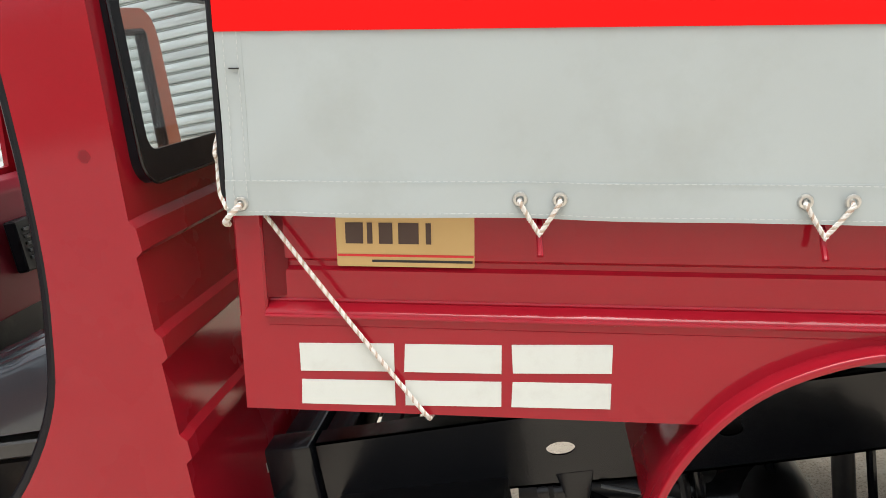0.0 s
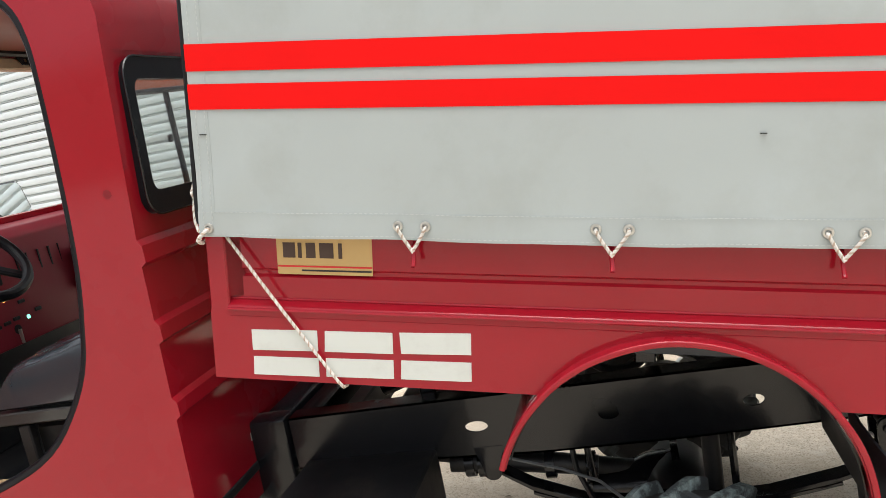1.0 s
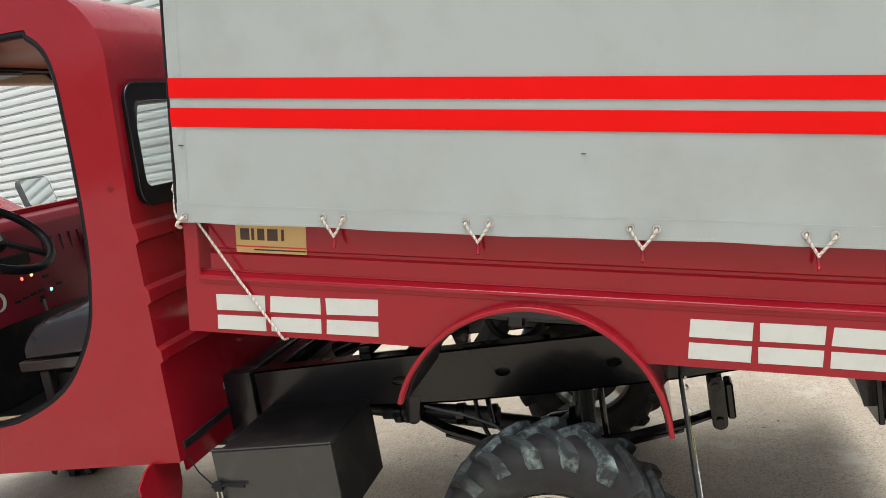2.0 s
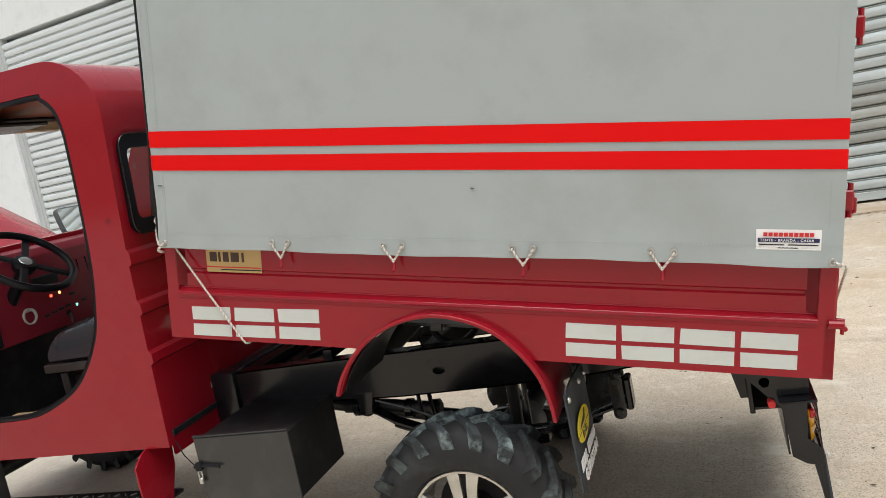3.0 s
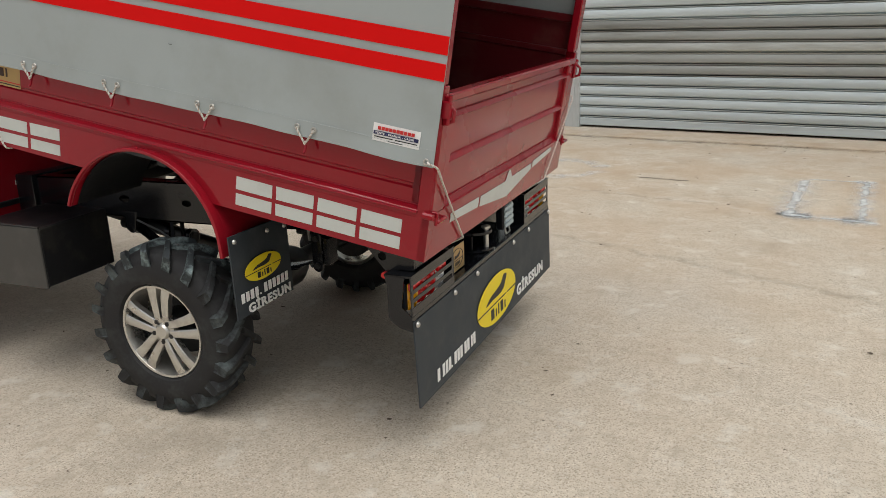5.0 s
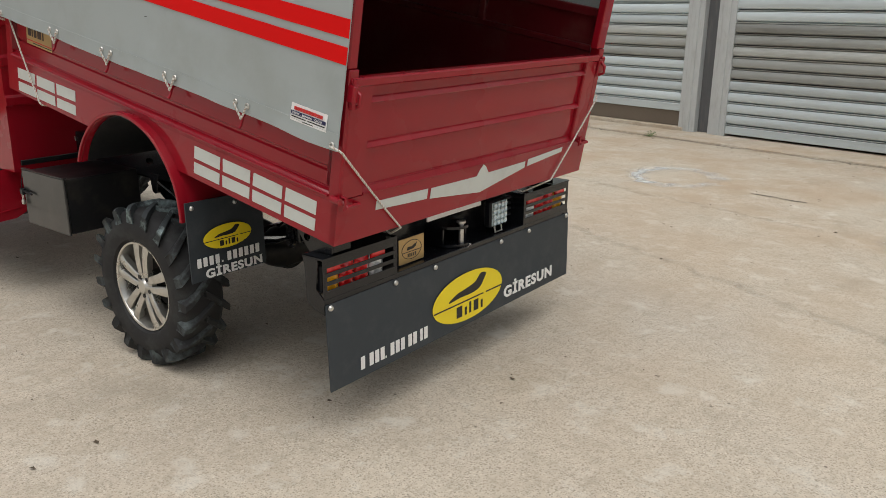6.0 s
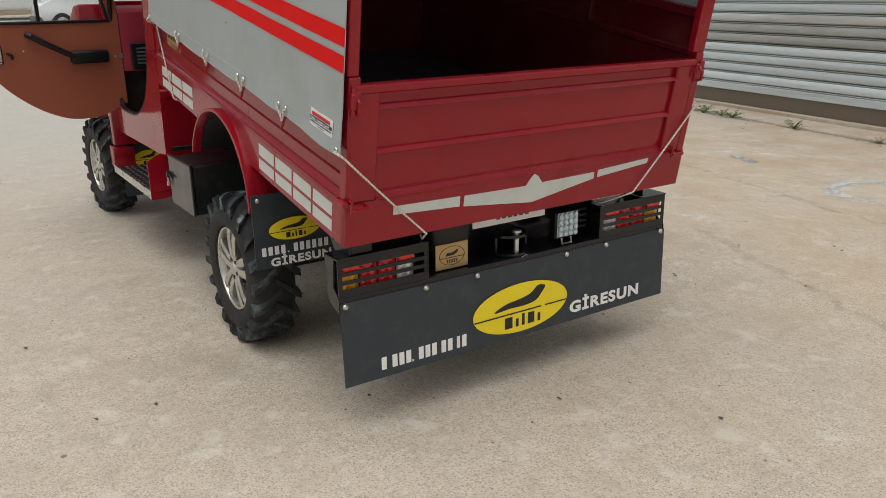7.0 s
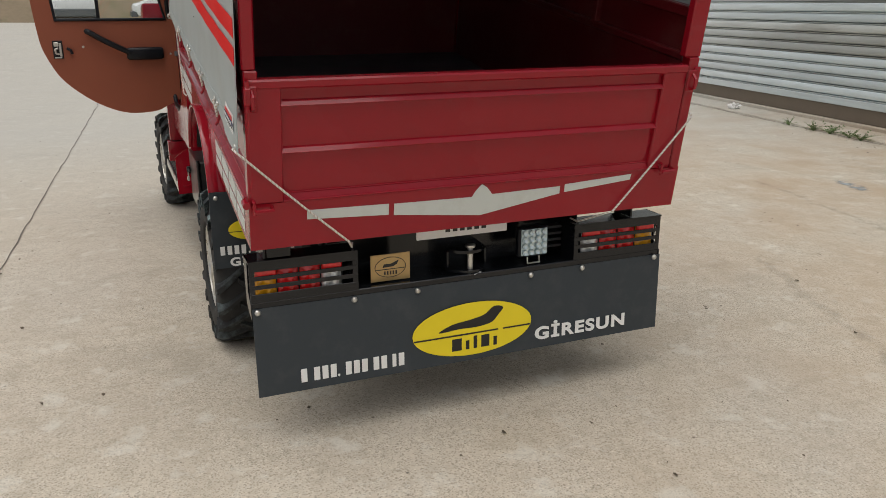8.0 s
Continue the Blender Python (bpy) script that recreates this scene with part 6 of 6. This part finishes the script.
eyelet(0.028, 0.375, cover, -belly(0.028, 0.375, 1) - 0.004)
build_rope([(0.028, -0.018, 0.375), (0.026, -0.036, 0.372), (0.012, -0.040, 0.358), (0.0, -0.030, 0.346), (-0.008, -0.010, 0.338), (-0.010, 0.01, 0.332)], "white rope knotted in the cover's front corner eyelet", r=0.0050)
build_rope(curve((0.060, -0.006, 0.352), (0.322, -0.012, 0.006), 0.004) + [(0.328, -0.004, -0.006), (0.330, 0.02, -0.010)], "white and brown rope slanting down the bed side")
eyelet(BL - 0.022, 0.368, cover, -belly(BL - 0.022, 0.368, 1) - 0.004)
RB = BED.inverted()
near_end = RB @ Vector((2.43, 0.378, 0.750))
far_end = RB @ Vector((2.43, 1.345, 0.748))
build_rope([(BL - 0.022, -0.020, 0.368), (BL - 0.010, -0.042, 0.366), (BL + 0.012, -0.030, 0.358)] + curve((BL + 0.018, -0.020, 0.350), (BL + 0.012, 0.345, 0.0), 0.004) + [near_end] + [near_end + Vector((-0.03, 0.01, 0.002))],
           "white rope from the cover's rear corner down to the bumper")
build_rope([(BL - 0.03, BW + 0.004, 0.40), (BL + 0.008, BW + 0.006, 0.392)] + curve((BL + 0.016, BW - 0.004, 0.378), (BL + 0.014, 1.455, 0.004), 0.004) + [far_end] + [far_end + Vector((-0.04, -0.01, 0.0))],
           "white rope from the cover's far corner down to the bumper")
build_rope([(-0.014, 0.02, 0.50), (-0.018, 0.0, 0.47), (-0.014, -0.018, 0.455), (-0.018, 0.0, 0.44), (-0.012, -0.016, 0.42), (-0.010, -0.020, 0.39), (0.004, -0.030, 0.366)], "knotted rope end on the cover's front edge", r=0.0034)

# ---- rear bumper, lamps and flaps ----
XR = 2.452                                   # back face of the bumper
beam = part("rear_bumper", box(2.26, 2.278, 0.37, 1.44, 0.56, 0.815, 0.003), BLACK, truck, "black steel rear bumper shelf")
part("bumper_shelf", box(2.27, XR - 0.004, 0.375, 1.345, 0.572, 0.584, 0.002), BLACK, beam)
part("bumper_lip", box(XR - 0.010, XR, -0.006, 1.757, 0.532, 0.588, 0.003), BLACK, beam)
part("bumper_bracket", prism([(2.10, 0.86), (2.26, 0.83), (2.26, 0.60), (2.235, 0.60), (2.20, 0.76)], "y", 0.43, 0.442), BLACK, beam)
for y0 in (0.05, 1.60):
    part("lamp_gusset", prism([(2.235, 0.838), (2.440, 0.803), (2.440, 0.744), (2.362, 0.744), (2.352, 0.700)], "y", y0, y0 + 0.008, rounded(2.296, 2.328, 0.774, 0.806, 0.014)), BLACK, beam)
    if y0 < 1:
        part("lamp_bracket", box(2.345, 2.440, y0 + 0.010, y0 + 0.10, 0.744, 0.800, 0.003), BLACK, beam)
    part("gusset_bolt", tube([(2.325, y0 - 0.020, 0.722), (2.325, y0 + 0.02, 0.722)], 0.012, 8), INKRED, beam, "red painted bolt")
part("bumper_bracket", prism([(2.10, 0.86), (2.26, 0.83), (2.26, 0.60), (2.235, 0.60), (2.20, 0.76)], "y", 1.30, 1.312), BLACK, beam)
part("bumper_top_angle", box(2.20, 2.258, 0.37, 1.44, 0.785, 0.80, 0.003), BLACK, beam)


def lamp_box(y0, y1, amber_first):
    """Open-fronted black box with slotted guard over a three-colour lamp."""
    prof = [(2.345, 0.742), (XR + 0.002, 0.742), (XR + 0.002, 0.735), (2.350, 0.735)]
    hs = part("lamp_guard", prism(prof, "y", y0, y1), BLACK, truck, "black slotted lamp guard with tail lamps")
    out = y0 if amber_first else y1
    side = [(2.345, 0.742), (2.425, 0.742), (2.412, 0.62), (XR, 0.585), (XR, 0.528), (2.40, 0.540), (2.362, 0.565), (2.355, 0.70)]
    lo, hi = sorted((out, out + (0.006 if amber_first else -0.006)))
    part("guard_side", prism(side, "y", lo, hi), BLACK, hs)
    part("guard_back", box(2.352, 2.358, y0 + 0.008, y1 - 0.008, 0.57, 0.734), BLACK, hs)
    ins = y1 if amber_first else y0
    lo, hi = sorted((ins, ins + (-0.005 if amber_first else 0.005)))
    part("guard_side", prism([(2.35, 0.735), (XR, 0.735), (XR, 0.585), (2.35, 0.585)], "y", lo, hi), BLACK, hs)
    # slotted face: four bars, with uprights at both ends
    for z0, z1 in ((0.703, 0.735), (0.669, 0.6855), (0.6355, 0.652), (0.586, 0.6185)):
        part("guard_bar", box(XR - 0.004, XR, y0 + 0.004, y1 - 0.004, z0, z1, 0.001), BLACK, hs)
    for p, q in ((y0 + 0.002, y0 + 0.020), (y1 - 0.020, y1 - 0.002)):
        part("guard_upright", box(XR - 0.005, XR - 0.001, p, q, 0.586, 0.735), BLACK, hs)
    a, b = (y0 + 0.022, y1 - 0.055) if amber_first else (y0 + 0.045, y1 - 0.022)
    part("lamp_body", box(2.39, 2.422, a - 0.006, b + 0.006, 0.600, 0.708, 0.006), PLASTIC, hs)
    w = (b - a) / 4
    seq = [(LENS_A, "amber lens"), (LENS_R, "red lens"), (LENS_R, "red lens"), (LENS_W, "clear lens")]
    if not amber_first:
        seq = seq[::-1]
    for k, (m, text) in enumerate(seq):
        def at(c, d, k=k):
            return Vector((2.424 + 0.018 * math.sin(math.pi * c) ** 0.5 * (0.5 + 0.5 * math.sin(math.pi * d)) + 0.0035 * math.sin(c * 12.6) * math.sin(d * 15.7), a + w * (k + 0.03 + 0.94 * c), 0.604 + 0.100 * d))
        lens = sheet(at, 24, 18, 0.003)
        if m is not LENS_R:
            # the upper third of the end lenses is red
            part("lens", lens, m, hs, text)
            part("lens", box(2.425, 2.444, a + w * (k + 0.02), a + w * (k + 0.98), 0.674, 0.706, 0.006), LENS_R, hs, "red lens")
        else:
            part("lens", lens, m, hs, text)
    return hs


lamp_box(-0.008, 0.393, True)
lamp_box(1.322, 1.752, False)

# towing hitch
hitch = part("towing_hitch", prism(arc(2.36, 0.865, 0.085, -95, 95, 12) + [(2.27, 0.955), (2.27, 0.775)], "z", 0.588, 0.600), BLACK, truck, "black towing jaw with a steel pin")
part("jaw_plate", prism(arc(2.36, 0.865, 0.080, -95, 95, 12) + [(2.27, 0.95), (2.27, 0.78)], "z", 0.668, 0.680), BLACK, hitch)
for y in (0.780, 0.944):
    part("jaw_cheek", box(2.28, 2.38, y, y + 0.010, 0.600, 0.668, 0.002), BLACK, hitch)
part("hitch_pin", tube([(2.415, 0.866, 0.578), (2.415, 0.866, 0.690)], 0.012, 14), STEEL, hitch, "worn steel pin")
part("pin_head", tube([(2.415, 0.866, 0.690), (2.415, 0.866, 0.699)], 0.021, 16), STEEL, hitch)
part("pin_clip", tube([(2.44, 0.835, 0.582), (2.45, 0.87, 0.584), (2.445, 0.90, 0.588), (2.43, 0.89, 0.590), (2.435, 0.85, 0.586)], 0.003, 6), STEEL, hitch)

# number board, its characters as bars
nb = part("name_board", box(2.395, 2.402, 0.645, 1.035, 0.735, 0.835, 0.002), WHITE, truck, "pale board with dark bars, half under the tailgate")
for q in range(6):
    y = 0.765 + q * 0.031
    part("board_bar", box(2.4025, 2.4035, y, y + 0.020, 0.757, 0.812), INK, nb)
part("board_holder", box(2.385, 2.394, 0.60, 1.30, 0.79, 0.86, 0.003), BLACK, nb)


def emblem(parent, f, a, b, flat, ink_line=True):
    """Oval badge with a plain slanting dark mark, a ground line and lettering as bars. f: across, up, out."""
    th = flat
    part("emblem_oval", prism(ellipse(0, 0, a, b, 48), "z", 0.0, th), YELLOW if ink_line else GOLD, parent, "yellow oval emblem" if ink_line else "brass badge", frame_m=f)
    z0, z1 = th, th + 0.0006
    mark = [(-0.58, 0.02), (-0.36, 0.26), (-0.05, 0.36), (0.18, 0.48), (0.34, 0.74), (0.50, 0.66), (0.42, 0.40), (0.30, 0.14), (0.05, 0.05), (-0.25, 0.06)]
    mark = smooth_loop(mark, 4)
    part("emblem_mark", prism([(x * a, y * b) for x, y in mark], "z", z0, z1), INK, parent, frame_m=f)
    part("emblem_line", prism([(-0.97 * a, -0.20 * b), (0.42 * a, -0.20 * b), (0.42 * a, -0.14 * b), (-0.98 * a, -0.14 * b)], "z", z0, z1), INK, parent, frame_m=f)
    part("emblem_line", prism([(0.50 * a, -0.20 * b), (0.97 * a, -0.20 * b), (0.98 * a, -0.14 * b), (0.50 * a, -0.14 * b)], "z", z0, z1), INK, parent, frame_m=f)
    for x0, x1, y1 in ((-0.36, -0.20, -0.30), (-0.13, -0.07, -0.42), (0.0, 0.06, -0.28), (0.13, 0.27, -0.30), (0.34, 0.40, -0.42)):
        part("emblem_bar", prism([(x0 * a, -0.76 * b), (x1 * a, -0.76 * b), (x1 * a, y1 * b), (x0 * a, y1 * b)], "z", z0, z1), INK, parent, frame_m=f)


UPRIGHT = Matrix(((0, 0, 1, 0), (1, 0, 0, 0), (0, 1, 0, 0), (0, 0, 0, 1)))     # across = y, up = z, out = x
# brass badge on the bumper
badge = part("brass_badge", box(2.404, 2.408, 0.455, 0.614, 0.590, 0.698, 0.001), GOLD, truck, "square brass badge with a dark oval outline")
bf = T(2.4085, 0.534, 0.645) @ UPRIGHT
ring = tube([(0.062 * math.cos(q * 0.1963), 0.040 * math.sin(q * 0.1963), 0.0) for q in range(32)], 0.0016, 4, closed=True)
part("badge_ring", ring, INK, badge, frame_m=bf)
part("badge_mark", prism([(-0.032, 0.0), (-0.026, 0.014), (0.0, 0.013), (0.018, 0.020), (0.034, 0.026), (0.026, 0.010), (0.010, 0.002)], "z", 0.0, 0.0008), INK, badge, frame_m=bf)
part("badge_line", box(-0.058, 0.058, -0.009, -0.006, 0.0, 0.0008), INK, badge, frame_m=bf)
for q in range(5):
    part("badge_bar", box(-0.026 + q * 0.0115, -0.020 + q * 0.0115, -0.030, -0.015, 0.0, 0.0008), INK, badge, frame_m=bf)

# square work lamp
wl_ = part("work_lamp", box(2.385, 2.425, 1.080, 1.215, 0.618, 0.745, 0.008), PLASTIC, truck, "square work lamp with sixteen clear cells")
part("lamp_glass", box(2.4252, 2.4270, 1.088, 1.207, 0.626, 0.737, 0.003), LED_CELL, wl_)
for r in range(4):
    for c in range(4):
        part("lamp_cell", lathe([(0.0, -0.001), (0.004, -0.003), (0.0115, -0.008), (0.0128, -0.004)], 12), LED_CELL, wl_, frame_m=T(2.4272, 1.104 + c * 0.029, 0.640 + r * 0.0275) @ pose(0, 0, 0, 0, 0, 90))
part("lamp_foot", tube([(2.42, 1.12, 0.618), (2.425, 1.12, 0.592), (2.425, 1.175, 0.592), (2.42, 1.175, 0.618)], 0.004, 6), STEEL, wl_)
for q in range(4):
    part("lamp_fin", box(2.36, 2.40, 1.225, 1.29, 0.64 + q * 0.027, 0.652 + q * 0.027, 0.002), PLASTIC, wl_)

# wide rubber flap under the bumper
def flap_at(a, b):
    y, z = -0.004 + 1.760 * a, 0.565 - (0.565 - 0.222) * b
    return Vector((XR + 0.004 + 0.010 * b + 0.006 * math.sin(a * 3.0 + 0.4) * b, y, z + 0.006 * b * math.sin(a * 2.2)))


rf = part("rear_flap", sheet(flap_at, 40, 10, 0.006), FLAP, truck, "wide dark grey rubber flap under the bumper")
for y, z in ((0.014, 0.553), (0.372, 0.553), (0.625, 0.553), (1.118, 0.553), (1.360, 0.553), (1.722, 0.557)):
    part("flap_bolt", lathe([(0.0, -0.006), (0.007, -0.005), (0.011, -0.001), (0.012, 0.003)], 12), STEEL, rf, frame_m=T(XR + 0.013, y, z) @ pose(0, 0, 0, 0, 0, 90))
emblem(rf, T(0.0, 0.860, 0.362) @ T(XR + 0.0168, 0, 0) @ pose(0, 0, 0, 0, -1.2, 0) @ UPRIGHT, 0.262, 0.112, 0.0008)
part("flap_word", lettering("G\u0130RESUN", 0.052, T(XR + 0.0190, 1.140, 0.268) @ pose(0, 0, 0, 0, -1.2, 0) @ UPRIGHT @ Matrix.Diagonal((1.28, 1, 1, 1)), bold=0.05), WHITE, rf, "white lettering")
y = 0.155
for w, gap in ((0.023, 0.026), (0.023, 0.009), (0.023, 0.009), (0.023, 0.005), (0.008, 0.023), (0.023, 0.009), (0.023, 0.009), (0.023, 0.023), (0.023, 0.009), (0.023, 0.022), (0.016, 0.010), (0.023, 0.0)):
    part("flap_bar", box(XR + 0.0168, XR + 0.0195, y, y + w, 0.256, 0.256 + (0.054 if w > 0.01 else 0.010), 0.001), WHITE, rf)
    y += w + gap


# mud flaps behind the rear wheels
def mud_flap(y0, s):
    def at(a, b):
        return Vector((1.697 + 0.006 * b - 0.008 * math.sin(a * 3.0), y0 + s * (-0.045 + 0.392 * a), 0.835 - 0.345 * b - 0.012 * a * (1 - b)))
    mf = part("mud_flap", sheet(at, 12, 10, 0.006), FLAP, truck, "dark rubber mud flap with yellow oval emblem")
    mid = y0 + s * 0.150
    f = T(1.7022, mid, 0.662) @ pose(0, 0, 0, 0, -2.0, 0) @ UPRIGHT
    emblem(mf, f, 0.125, 0.052, 0.0008)
    part("flap_word", lettering("G\u0130RESUN", 0.036, T(1.7072, mid - 0.128, 0.500) @ pose(0, 0, 0, 0, -2.0, 0) @ UPRIGHT @ Matrix.Diagonal((1.25, 1, 1, 1)), bold=0.05), WHITE, mf, "white lettering")
    for q in range(11):
        w = 0.020 if q != 4 else 0.008
        y = mid - 0.166 + q * 0.0305
        part("flap_bar", box(1.7045, 1.7080, y, y + w, 0.552, 0.552 + (0.040 if q != 4 else 0.008), 0.001), WHITE, mf)
    for a, z in ((0.07, 0.81), (0.62, 0.80), (0.93, 0.79)):
        part("flap_bolt", lathe([(0.0, -0.006), (0.006, -0.005), (0.010, -0.001), (0.011, 0.003)], 12), STEEL, mf, frame_m=T(1.7035, y0 + s * (-0.045 + 0.392 * a), z) @ pose(0, 0, 0, 0, 0, 90))
    return mf


mud_flap(0.0, 1)
mud_flap(1.755, -1)
# front mud flap seen behind the running board
def front_flap():
    mf = part("front_mud_flap", box(-1.352, -1.346, 0.06, 0.42, 0.20, 0.60, 0.002), FLAP, truck, "dark rubber front mud flap with yellow oval emblem")
    emblem(mf, T(-1.345, 0.255, 0.480) @ UPRIGHT, 0.115, 0.062, 0.0008)
    for q in range(6):
        part("flap_bar", box(-1.345, -1.343, 0.13 + q * 0.04, 0.16 + q * 0.04, 0.35, 0.40), WHITE, mf)


front_flap()
